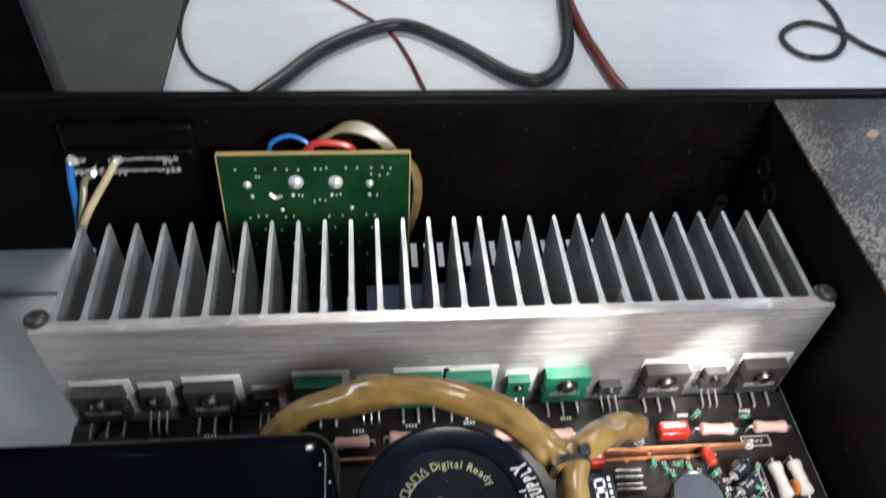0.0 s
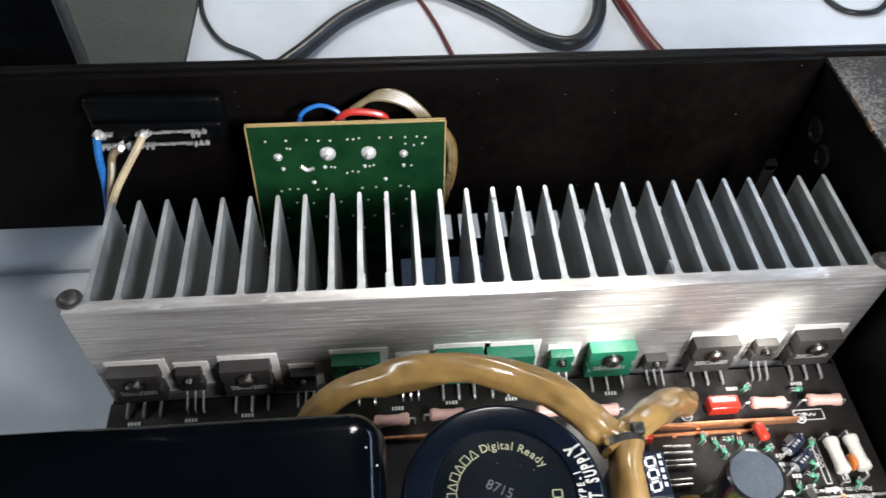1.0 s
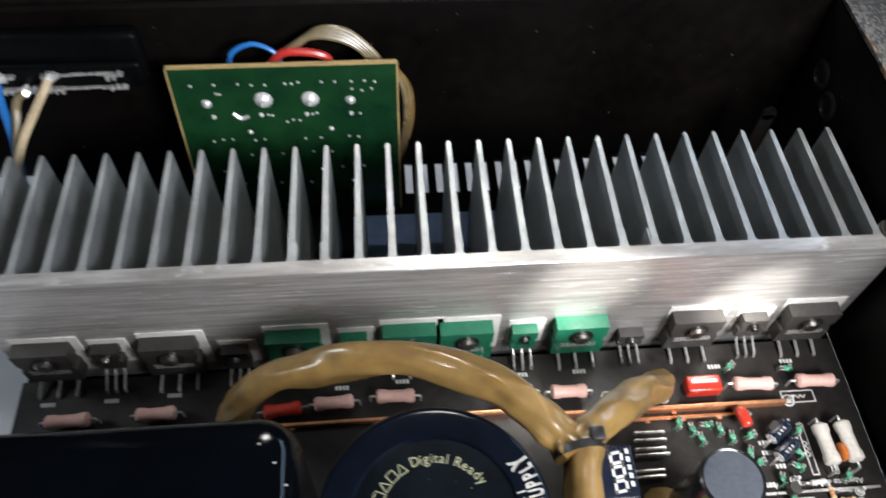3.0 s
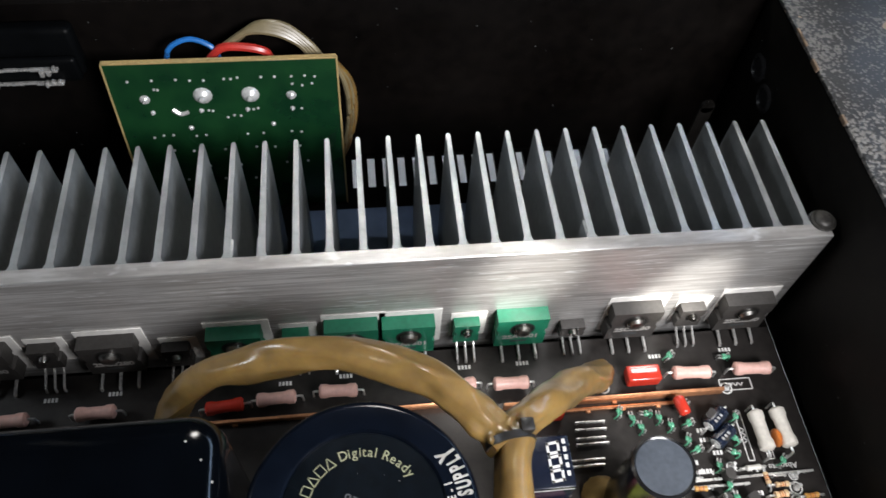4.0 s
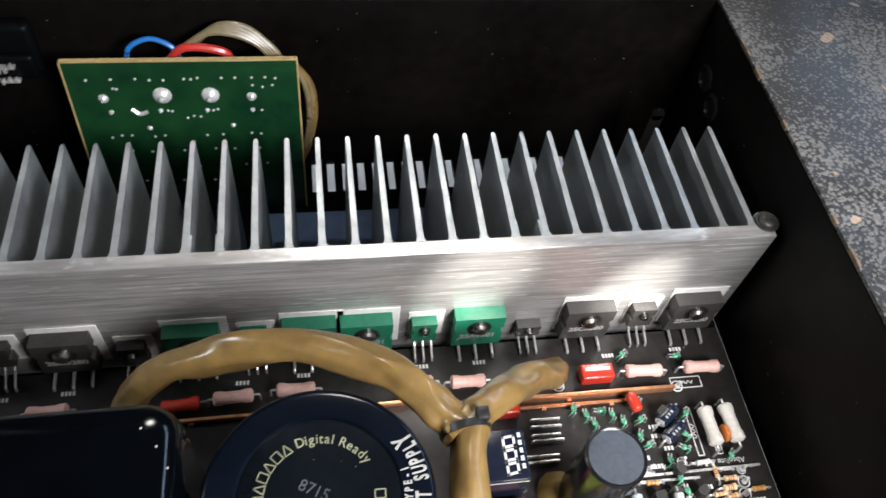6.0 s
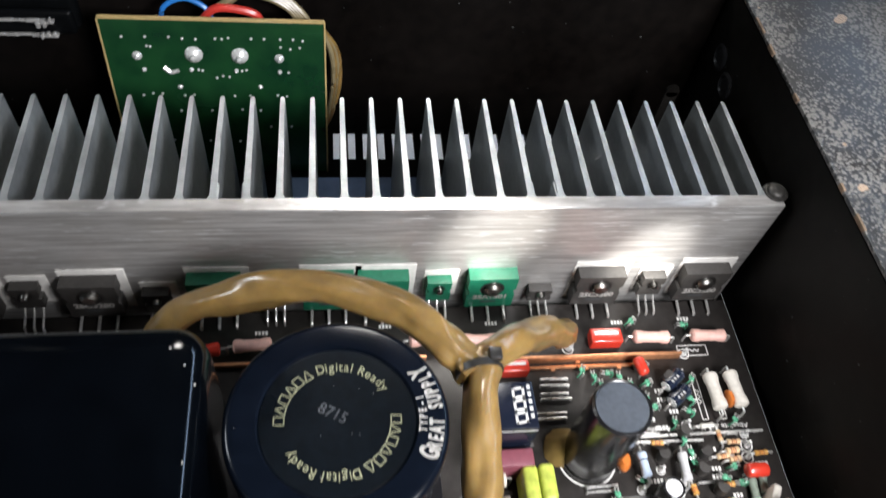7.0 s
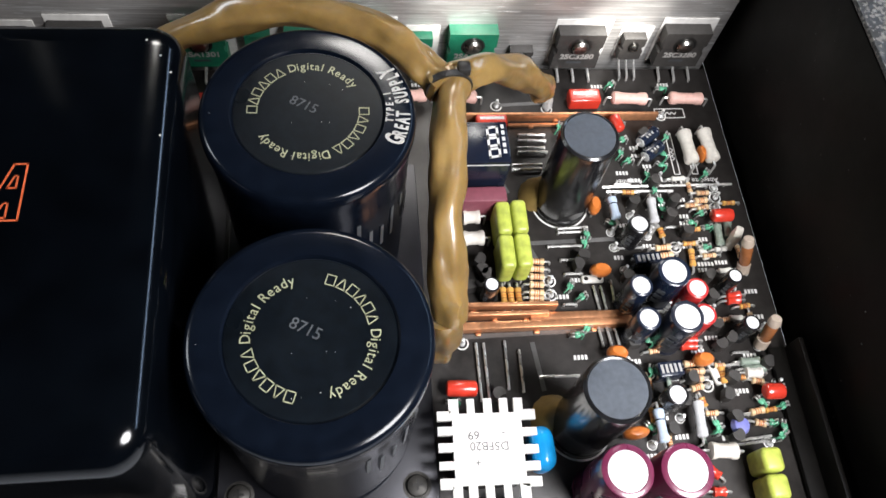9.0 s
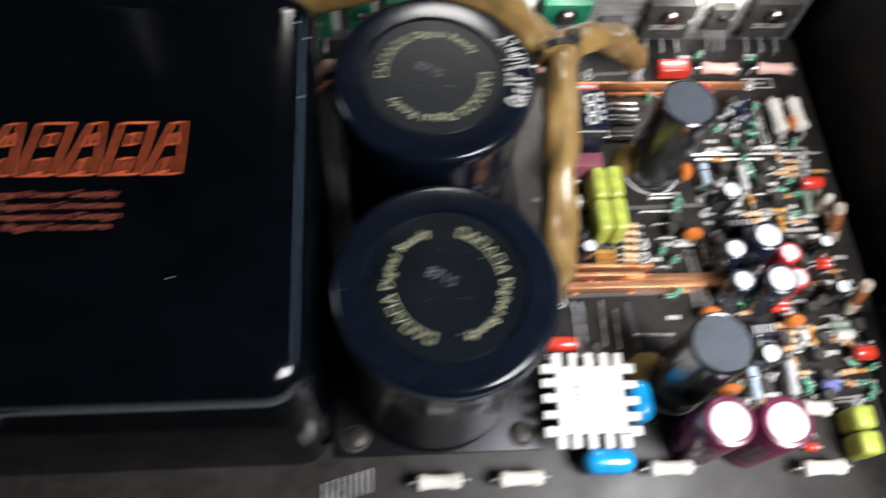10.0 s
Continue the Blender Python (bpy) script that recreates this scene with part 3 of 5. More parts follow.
def glass(x1, y1, x2, y2, r):
    a, b = Vector(mm(x1, y1, 12.0)), Vector(mm(x2, y2, 3.0))
    r *= 0.75
    t = thing("glass_thermistor", "orange-tinted glass tube part leaning over the board edge", "glass tube")
    m = along(b, a)
    n = (a - b).length
    R = r * 0.001
    part("tube", lathe(B(), [(0, 0.001), (R * 0.8, 0.001), (R, 0.0016), (R, n - 0.003), (R * 0.95, n - 0.002), (0, n - 0.002)], 18, m), glass_orange, t)
    part("glass_tip", lathe(B(), [(R * 0.96, n - 0.002), (R * 1.06, n - 0.001), (R * 0.8, n + 0.0006), (0, n + 0.0008)], 18, m), clear_end, t)
    part("foot", lathe(B(), [(0, -0.0022), (R * 1.08, -0.002), (R * 1.1, 0.001), (0, 0.0012)], 14, m), clear_end, t)
    part("lead", rod(B(), b, (b.x, b.y, 0), 0.0004, 6), tinned, t)


def jumper(x1, y1, x2, y2, r):
    m, n = axis_pose(x1, y1, x2, y2, 0)
    t = thing("jumper_wire", "straight tinned jumper wire on the board", "wire", m, "board jumpers")
    part("wire", tube(B(), [mm(-n / 2, 0, 0), mm(-n / 2, 0, 0.7), mm(-n / 2 + 0.5, 0, 1.0), mm(n / 2 - 0.5, 0, 1.0), mm(n / 2, 0, 0.7), mm(n / 2, 0, 0)], 0.00042, 6, 3), tinned, t)


def ring(x, y, r=1.9, post=True):
    t = thing("terminal_post", "tinned wrap terminal inside a printed white ring", "terminal", pose(*mm(x, y, 0)))
    part("printed_ring", lathe(B(), [mm(r * 0.78, 0.02), mm(r * 0.78, 0.08), mm(r, 0.08), mm(r, 0.02)], 24), silk, t)
    part("post", lathe(B(), [mm(*p) for p in ((0, 0), (0.9, 0), (0.9, 0.6), (0.5, 1.0), (0.5, 3.2), (0, 3.4))], 10), solder, t)


def silk_bars(x, y, n=5, turn=0.0, h=1.3):
    m = pose(*mm(x, y, 0.05)) @ Matrix.Rotation(turn, 4, "Z")
    bm = B()
    for k in range(n):
        box(bm, mm((k - (n - 1) / 2) * 1.05, 0, 0), mm(0.7, h, 0.06), 0, 1, m)
    part("printed_marking", bm, silk, board)


def silk_rect(x0, y0, x1, y1):
    bm = B()
    cx, cy, w, h = (x0 + x1) / 2, (y0 + y1) / 2, abs(x1 - x0), abs(y1 - y0)
    for c, s in (((cx, y0), (w, 0.3)), ((cx, y1), (w, 0.3)), ((x0, cy), (0.3, h)), ((x1, cy), (0.3, h))):
        box(bm, mm(*c, 0.05), mm(*s, 0.06))
    along_x = w > h
    for k in range(6):
        u = -2.5 + k
        c = (cx + u * 0.8, cy) if along_x else (cx, cy + u * 0.8)
        box(bm, (0, 0, 0), mm(1.2, 0.3, 0.06), 0, 1, pose(*mm(*c, 0.05)) @ Matrix.Rotation((1 if k % 2 else -1) * 1.0 + (0 if along_x else 1.57), 4, "Z"))
    part("printed_symbol", bm, silk, board)


def bead(x, y, seed):
    random.seed(seed)
    t = thing("diode", "small green enamelled diode on looped wire leads", "diode", pose(*mm(x, y, 0), 0, 0, random.uniform(0, 180)))
    for k in range(2):
        p, q = mm(-0.8, 0.9 * k, 2.0 + 0.7 * k), mm(0.8, 0.9 * k + 0.4, 2.3)
        n = (Vector(q) - Vector(p)).length
        part("bead", lathe(B(), [(0, 0), (0.00040, 0.00012), (0.00058, n * 0.3), (0.00058, n * 0.7), (0.00040, n - 0.00012), (0, n)], 10, along(p, q)), bead_green, t)
        part("lead", tube(B(), [q, mm(1.4, 0.9 * k + 0.6, 2.8), mm(1.9, 0.9 * k + 0.3, 2.0), mm(1.8, 0.9 * k, 0)], 0.00024, 6, 4), tinned, t)
        part("lead", tube(B(), [p, mm(-1.3, 0.9 * k - 0.4, 2.9), mm(-1.8, 0.9 * k - 0.2, 2.0), mm(-1.7, 0.9 * k, 0)], 0.00030 if k else 0.00022, 6, 4), bead_green if k else tinned, t)


def to92(x, y, turn):
    t = thing("small_transistor", "small black moulded transistor standing on the board", "transistor", pose(*mm(x, y, 0), 0, 0, turn))
    out = [(1.75 * math.cos(a), 1.75 * math.sin(a)) for a in [radians(-35 + 250 * k / 12) for k in range(13)]]
    part("body", prism(B(), [mm(*p) for p in out], 0.0014, 0.0050), epoxy, t)
    for k in (-1, 0, 1):
        part("leg", rod(B(), mm(k * 1.1, 0, 0), mm(k * 1.1, 0, 1.8), 0.0002, 6), tinned, t)


pink(86.8, 119.1, 98.6, 118.5, 2.1)
pink(106.2, 118.9, 117.7, 118.4, 2.1)
pink(31.6, 119.9, 42.3, 119.7, 2.1)
pink(-37.7, 120.3, -26.4, 120.8, 2.1)
pink(-112.9, 119.5, -100.8, 119.9, 2.1)
pink(-88.0, 120.1, -77.0, 120.4, 2.1)
pink(15.0, 120.3, 26.4, 120.6, 2.1)
pink(-19.8, 121.7, -8.6, 121.3, 2.1)
resistor(-52.1, 118.8, -41.3, 119.7, 2.1, red_gloss, "dull red power resistor lying on the board", lift=3.6)
whiteres(107.3, 104.6, 107.7, 92.7, 2.3)
whiteres(114.0, 105.0, 114.7, 93.2, 2.3)
whiteres(33.2, 75.3, 38.5, 75.5, 2.3)
whiteres(32.5, 68.3, 39.1, 68.4, 2.3)
whiteres(91.4, 4.6, 98.9, 4.0, 2.2)
blueres(79.1, 80.8, 79.4, 73.4, 1.5)
greyres(91.3, 80.1, 90.9, 71.7, 1.5)
blueres(79.9, 16.2, 79.9, 7.3, 1.5)
greyres(91.2, 17.8, 90.4, 8.1, 1.6)
beige(52.2, 62.1, 56.5, 61.8, 1.0)
beige(51.9, 59.8, 56.1, 59.4, 1.0)
beige(51.5, 57.3, 55.8, 57.0, 1.0)
beige(51.2, 54.8, 55.4, 54.5, 1.0)
beige(50.9, 52.4, 55.1, 52.0, 1.0)
beige(50.6, 50.7, 54.8, 50.3, 1.0)
beige(50.4, 48.9, 54.6, 48.6, 1.0)
beige(43.3, 54.1, 43.3, 48.9, 1.0, amber)
beige(45.4, 54.0, 45.4, 48.8, 1.0, amber)
beige(47.6, 53.9, 47.6, 48.7, 1.0, amber)
beige(106.9, 80.9, 111.0, 81.2, 1.0)
beige(106.9, 78.1, 110.7, 78.6, 1.0)
beige(90.8, 65.0, 95.6, 65.4, 1.0)
beige(90.5, 62.4, 95.9, 62.8, 1.0)
beige(91.2, 29.0, 96.5, 29.2, 1.0)
beige(91.6, 26.7, 96.9, 26.9, 1.0)
beige(91.8, 24.5, 96.1, 24.9, 1.0)
beige(91.8, 21.9, 95.5, 22.7, 1.0)
beige(109.8, 23.5, 113.2, 22.7, 1.0)
beige(107.0, 14.5, 111.1, 15.2, 1.0)
beige(107.5, 12.0, 110.6, 11.2, 1.0)
beige(101.8, 64.3, 101.2, 58.7, 1.0, amber)
beige(101.9, 27.8, 101.8, 23.0, 1.0, amber)
beige(93.6, 71.6, 94.0, 68.7, 1.0, amber)
beige(94.1, 19.4, 94.7, 16.8, 1.0, amber)
beige(107.6, 28.8, 113.8, 28.9, 1.2, green_grey)
beige(108.2, 26.7, 114.9, 26.8, 1.2, green_grey)
beige(108.1, 25.5, 113.0, 25.3, 1.6, offwhite)
beige(111.7, 72.2, 111.3, 65.1, 1.4, green_grey)
beige(115.3, 73.5, 114.4, 67.3, 1.4, green_grey)
beige(108.7, 48.6, 113.1, 48.9, 1.3, red_gloss)
beige(108.4, 47.2, 112.7, 47.4, 1.3, red_gloss)
beige(91.8, 35.9, 96.7, 35.7, 1.3, red_gloss)
beige(91.4, 34.2, 96.3, 34.0, 1.3, red_gloss)
beige(91.7, 0.7, 94.1, -1.6, 1.3, red_gloss)
beige(91.2, -5.2, 94.7, -5.4, 1.3, red_gloss)
red_tube(24.4, 25.1, 32.8, 24.6, 2.3, 3.6)
red_tube(109.1, 73.7, 115.9, 73.7, 2.2, 5)
red_tube(85.5, 110.9, 86.7, 105.2, 1.9, 5)
red_tube(110.5, 19.3, 116.3, 19.1, 2.3, 5)
disc(74.2, 81.5, 73.2, 75.7, 2.3)
disc(111.4, 99.0, 111.8, 93.6, 1.3)
disc(68.7, 57.6, 75.0, 57.0, 2.3)
disc(69.2, 32.8, 75.1, 31.9, 2.4)
disc(93.1, 29.5, 99.0, 29.2, 2.3)
disc(69.3, 10.1, 76.7, 10.7, 2.0)
elec(83.3, 68.1, 3.2, 12, black_sleeve)
elec(78.2, 47.2, 3.3, 16, navy_sleeve)
elec(87.4, 50.1, 4.6, 18, navy_sleeve)
elec(78.4, 37.7, 3.4, 16, navy_sleeve)
elec(87.6, 36.6, 4.6, 19, grey_sleeve)
elec(108.3, 51.2, 2.3, 11, black_sleeve)
elec(109.5, 37.0, 2.4, 11, black_sleeve)
elec(83.4, 18.1, 3.0, 12, black_sleeve)
elec(38.6, 51.3, 2.3, 11, black_sleeve)
elec(95.3, 47.0, 3.2, 13, red_sleeve)
elec(95.7, 39.3, 3.2, 13, red_sleeve)
elec(60.8, -2.9, 6.2, 28, purple_sleeve)
elec(74.7, -3.6, 6.3, 28, purple_sleeve)
lime(44.1, 71.6)
lime(48.8, 71.9)
lime(43.9, 60.9)
lime(48.6, 61.1)
lime(105.0, 0.5, 5.6, 6.2, 11.0)
lime(104.8, -6.2, 5.6, 6.2, 11.0)
bluedisc(46.7, 12.9, 47.1, 1.7, 3.2)
bluedisc(29.9, -7.3, 43.0, -7.9, 3.2)
glass(114.4, 61.6, 116.0, 57.6, 2.4)
glass(115.6, 37.0, 115.4, 34.2, 2.4)
redbox(77.6, 119.4, 10.4, 5.2)
redbox(46.0, 110.0, 10.0, 4.2)
jumper(54.8, 106.8, 63.1, 106.7, 0.4)
jumper(54.5, 104.6, 63.1, 104.5, 0.4)
jumper(54.2, 101.9, 62.4, 101.9, 0.4)
jumper(54.0, 100.2, 63.0, 100.2, 0.4)
jumper(51.6, 95.6, 60.6, 95.6, 0.4)
jumper(51.4, 93.9, 60.3, 94.0, 0.4)
jumper(62.3, 71.5, 70.1, 71.6, 0.4)
jumper(58.7, 66.9, 68.5, 66.9, 0.4)
jumper(61.8, 62.5, 68.1, 62.3, 0.4)
jumper(62.3, 57.9, 67.3, 57.9, 0.4)
jumper(60.5, 48.5, 64.2, 48.3, 0.4)
jumper(70.0, 53.7, 70.6, 46.6, 0.4)
jumper(72.2, 53.6, 72.6, 46.6, 0.4)
jumper(75.5, 55.3, 75.4, 49.1, 0.4)
jumper(34.1, 37.4, 34.1, 22.4, 0.4)
jumper(36.2, 37.3, 36.2, 22.3, 0.4)
jumper(42.1, 37.8, 41.8, 25.1, 0.4)
jumper(45.8, 35.2, 45.7, 24.1, 0.4)
jumper(51.0, 27.7, 61.2, 27.5, 0.4)
jumper(69.2, 41.6, 69.8, 35.7, 0.4)
jumper(71.6, 41.4, 72.2, 35.5, 0.4)
jumper(73.9, 40.5, 74.5, 34.6, 0.4)
jumper(79.9, 65.6, 87.4, 65.7, 0.4)
jumper(81.0, 86.9, 118.5, 87.0, 0.4)
jumper(80.6, 85.2, 100.0, 85.0, 0.4)
jumper(99.7, 7.3, 111.1, 8.1, 0.4)
jumper(99.4, 6.2, 110.8, 7.0, 0.4)
jumper(62.5, 72.8, 71.3, 73.1, 0.4)
ring(49.0, 118.7)
ring(65.6, 117.4)
ring(25.6, 37.1)
ring(30.4, 38.5)
ring(114.6, 82.7)
ring(113.7, 79.1)
ring(57.6, 56.2)
ring(57.3, 51.8)
ring(97.8, 65.8)
ring(97.4, 23.0)
ring(103.6, 114.2)
bead(88.2, 125.0, 1)
for k, (x, y) in enumerate(((68.5, 108.4), (72.0, 106.6), (76.0, 108.2), (80.0, 106.0), (74.0, 103.6), (83.0, 103.4), (88.0, 103.0), (88.5, 95.0))):
    bead(x, y, 60 + k)
bead(105.2, 124.4, 2)
bead(88.9, 108.6, 3)
bead(103.0, 104.0, 4)
bead(100.8, 98.2, 5)
bead(99.1, 94.4, 6)
bead(86.9, 98.4, 7)
bead(112.9, 89.9, 8)
bead(96.2, 81.1, 9)
bead(96.4, 78.1, 10)
bead(71.1, 70.1, 11)
bead(69.8, 67.4, 12)
bead(63.2, 53.1, 13)
bead(65.9, 49.5, 14)
bead(108.4, 71.9, 15)
bead(82.0, 27.1, 16)
bead(96.9, 12.2, 17)
bead(97.1, 9.9, 18)
bead(111.2, 17.6, 19)
bead(112.1, 12.1, 20)
bead(65.9, 40.1, 21)
bead(62.6, 39.4, 22)
bead(26.4, 22.3, 23)
bead(78.9, 12.5, 24)
to92(37.2, 62.1, 235)
to92(37.6, 58.9, 302)
to92(33.8, 53.8, 9)
to92(39.0, 57.4, 76)
to92(97.3, 75.5, 143)
to92(99.3, 80.4, 210)
to92(65.7, 59.6, 277)
to92(67.8, 62.3, 344)
to92(104.6, 54.6, 51)
to92(103.9, 48.4, 118)
to92(102.6, 39.7, 185)
to92(100.7, 19.4, 252)
to92(103.5, 24.0, 319)
to92(38.3, 22.8, 26)
to92(92.3, 24.6, 93)
to92(101.2, 69.6, 160)
to92(105.7, 35.4, 227)
to92(101.5, 13.2, 294)
to92(77.6, 35.0, 1)

# crowd of small parts on the bright side of the board
random.seed(21)
taken = [(o.matrix_world.translation.x * 1e3, o.matrix_world.translation.y * 1e3) for o in bpy.data.objects if o.parent is None and o.type == "EMPTY" and o.location.z > -1]
count = 0
for k in range(1500):
    x, y = random.uniform(77, 118), random.uniform(2, 106)
    if y > 76 and x < 84:
        continue
    if any(abs(x - a) < 3.2 and abs(y - b) < 2.6 for a, b in taken) or math.hypot(x - 59.1, y - 13.6) < 11 or math.hypot(x - 64.4, y - 81.9) < 12 or abs(y - 110) < 3 or (99 < x and 90 < y):
        continue
    if abs(y - 43.5) < 3.5 and x < 81 or (y < 4 and x < 82) or (y < 6 and x > 97):
        continue
    taken.append((x, y))
    count += 1
    w = random.random()
    if y > 91:
        w = 0.3 if w < 0.3 else 0.6 if w < 0.7 else 0.5
    if w < 0.26:
        d = random.uniform(1.6, 2.2)
        if random.random() < 0.7:
            beige(x - d, y, x + d, y + random.uniform(-0.4, 0.4), 0.8, random.choice((beige_body, beige_body, amber, offwhite)))
        else:
            beige(x, y + d, x + 0.2, y - d, 0.8, random.choice((beige_body, amber, green_grey)))
    elif w < 0.44:
        bead(x, y, 100 + k)
    elif w < 0.54:
        to92(x, y, random.uniform(0, 360))
    elif w < 0.76:
        silk_bars(x, y, random.choice((3, 4)))
    elif w < 0.90:
        ring(x, y, 1.4)
    else:
        d = random.uniform(1.6, 3)
        jumper(x - d, y, x + d, y, 0.4)

# flat-body parts
for x, y, sx, sy in ((86.0, 59.8, 8.0, 3.2), (85.5, 26.6, 7.0, 4.0)):
    t = thing("integrated_circuit", "black integrated circuit with printed bars", "chip", pose(*mm(x, y, 0), 0, 0, 4))
    part("body", box(B(), mm(0, 0, 3.4), mm(sx, sy, 6.0), 0.0003, 2), navy_sleeve, t)
    bm = B()
    for k in range(5):
        box(bm, mm(-sx * 0.36 + k * sx * 0.18, 0, 6.43), mm(sx * 0.10, sy * 0.6, 0.06))
    part("printed_bars", bm, silver_print, t)
    for k in range(5):
        part("pin", box(B(), mm(-sx * 0.4 + k * sx * 0.2, -sy * 0.3, 0.3), mm(0.4, 0.3, 0.6)), tinned, t)
for x, y, a in ((96.0, 104.0, 38), (96.6, 98.6, 36)):
    t = thing("axial_capacitor", "dark blue axial capacitor lying slantwise with bare metal ends", "capacitor", pose(*mm(x, y, 3.0), 0, 0, a))
    turn = Matrix.Rotation(math.pi / 2, 4, "Y")
    part("sleeve", lathe(B(), [mm(*p) for p in ((1.7, -3.6), (2.1, -3.4), (2.2, -2.9), (2.2, 2.4), (2.0, 2.7), (2.2, 3.0), (2.1, 3.5), (1.7, 3.7))], 20, turn), navy_sleeve, t)
    for s in (-1, 1):
        part("end_cap", lathe(B(), [mm(*p) for p in ((1.75, s * 3.5), (1.6, s * 3.75), (0.5, s * 3.8), (0, s * 4.1))], 16, turn), solder, t)
        part("lead", tube(B(), [mm(s * 3.9, 0, 0), mm(s * 5.0, 0, 0), mm(s * 5.5, 0, -0.6), mm(s * 5.6, 0, -3.0)], 0.00035, 6, 3), tinned, t)
    for k in range(3):
        part("printed_bar", box(B(), mm(-1.8 + 1.3 * k, -0.5, 2.17), mm(0.7, 0.9, 0.1)), silver_print, t)
for x, y, a in ((105.6, 64.3, -75), (100.1, 26.0, -75), (70.1, 56.0, 0)):
    t = thing("jumper_link", "white insulated link between two round pads", "link", pose(*mm(x, y, 0), 0, 0, a))
    part("body", box(B(), mm(0, 0, 0.8), mm(6.6, 2.4, 1.4), 0.0006, 3), offwhite, t)
    for s in (-2.0, 2.0):
        part("pad", lathe(B(), [mm(0.65, 1.5), mm(0.65, 1.56), mm(0, 1.56)], 12, pose(s * 0.001, 0, 0)), tie_black, t)
t = thing("small_capacitor", "violet dipped capacitor on the board", "capacitor", pose(*mm(102.4, 10.9, 0)))
part("body", lathe(B(), [mm(*p) for p in ((0, 1), (2.0, 1.6), (2.6, 3), (2.0, 4.4), (0, 5))], 16), violet_dot, t)
part("lead", rod(B(), mm(0, 0, 0), mm(0, 0, 1.2), 0.0003, 6), tinned, t)
t = thing("ceramic_block", "cream ceramic block standing beside the board edge", "resistor", pose(*mm(114.6, 66.2, 0), 0, 0, -30))
part("body", box(B(), mm(0, 0, 4.2), mm(2.4, 4.6, 8.0), 0.0006), white_body, t)

# copper bus bars
for x1, y1, x2, y2, w, z in ((28.5, 48.2, 57.9, 47.6, 1.2, 4.6), (25.2, 45.6, 55.1, 45.2, 1.2, 4.2), (24.1, 42.4, 79.0, 42.2, 2.2, 3.2), (50, 44.6, 79.0, 44.4, 2.4, 2.6), (33.9, 113.2, 101.5, 113.0, 1.0, 3.6), (-60, 115.2, 20, 115.6, 1.0, 2.2), (52, 110.9, 88, 110.8, 1.0, 1.0)):
    m, n = axis_pose(x1, y1, x2, y2, 0)
    t = thing("copper_bus_bar", "upright varnished copper strip soldered to the board", "bus bar", m)
    part("strip", box(B(), mm(0, 0, z / 2), mm(n, w, z), 0.0002), copper, t)
    for k in range(3):
        part("solder_tab", box(B(), mm(-n * 0.3 + k * n * 0.3, -w * 0.75, 0.5), mm(1.6, 1.0, 0.9), 0.0003), copper, t)

# board print
for x, y, n in ((66.0, 56.2, 4), (60.6, 51.2, 4), (63.0, 32.9, 4), (75.7, 31.8, 3), (84, 126.5, 4), (107, 127, 4), (-115, 126.4, 4), (-97, 126.6, 4), (-79, 127.2, 4), (8, 127.6, 4), (42, 127.5, 4), (24, 127.5, 4), (-12, 127.5, 4), (-30, 126.5, 4), (103, 74, 4), (101, 66, 4), (106, 60, 5), (97, 33, 4), (107, 21, 4), (100, 8.5, 4), (96, 15, 4), (36, 49, 4), (43, 47.2, 4), (112, 31, 4), (106, 88.8, 3)):
    silk_bars(x, y, n)
for text, x in (("Absolute", 113.0), ("Linear", 100.5), ("Amplifier", 88.0)):
    letters("printed_word", text, 0.0024, silk, board, pose(*mm(x, 89.3, 0.05), 0, 0, 180))
silk_rect(102.0, 117.1, 111.9, 113.5)
silk_rect(103.5, 106.8, 105.3, 91.6)
silk_rect(109.5, 106.8, 111.3, 91.6)
silk_rect(84.5, 29, 91, 25)

# tall filter capacitors
for x, y in ((64.4, 81.9), (59.1, 13.6)):
    t = thing("tall_capacitor", "tall black capacitor with slate disc top", "capacitor", pose(*mm(x, y, 0)))
    part("sleeve", lathe(B(), [mm(*p) for p in ((0, 0.2), (7.6, 0.2), (8.0, 0.8), (8.0, 2.2), (7.7, 2.8), (8.0, 3.4), (8.0, 34.6), (7.9, 35.6), (7.3, 36.1), (6.9, 35.9))], 48), black_sleeve, t)
    part("top_disc", lathe(B(), [mm(7.0, 35.6), mm(6.9, 35.95), mm(0, 35.95)], 48), slate_top, t)
    part("printed_ring", lathe(B(), [mm(8.3, 0.03), mm(8.3, 0.09), mm(8.8, 0.09), mm(8.8, 0.03)], 48), silk, t)
    bm = lathe(B(), [mm(*p) for p in ((0, 0.0), (6.2, 0.1), (5.4, 2.4), (3.4, 5.6), (1.2, 8.4), (0, 9.0))], 20, pose(*mm(-6.2, 3.0, 0)))
    for v in bm.verts:
        v.co += Vector((noise.noise(v.co * 320), noise.noise(v.co * 320 + Vector((5, 0, 0))), 0)) * 0.0012
    part("glue_fillet", bm, glue, t, "ochre glue at the foot")
    bm = B()
    for k in range(7):
        box(bm, (0, 0, 0), mm(0.1, 1.0, 2.4), 0, 1, Matrix.Rotation(0.6 + k * 0.2, 4, "Z") @ pose(0.00802, 0, 0.030))
    part("printed_bars", bm, silver_print, t)

# ---- reservoir capacitors ----


def stroke(bm, p, q, w, m):
    """A thin printed line from p to q on the plane of m."""
    d = Vector((q[0] - p[0], q[1] - p[1], 0))
    return box(bm, (0, 0, 0), (d.length + w, w, 0.00006), 0, 1, m @ pose((p[0] + q[0]) / 2, (p[1] + q[1]) / 2, 0) @ Matrix.Rotation(math.atan2(d.y, d.x), 4, "Z"))


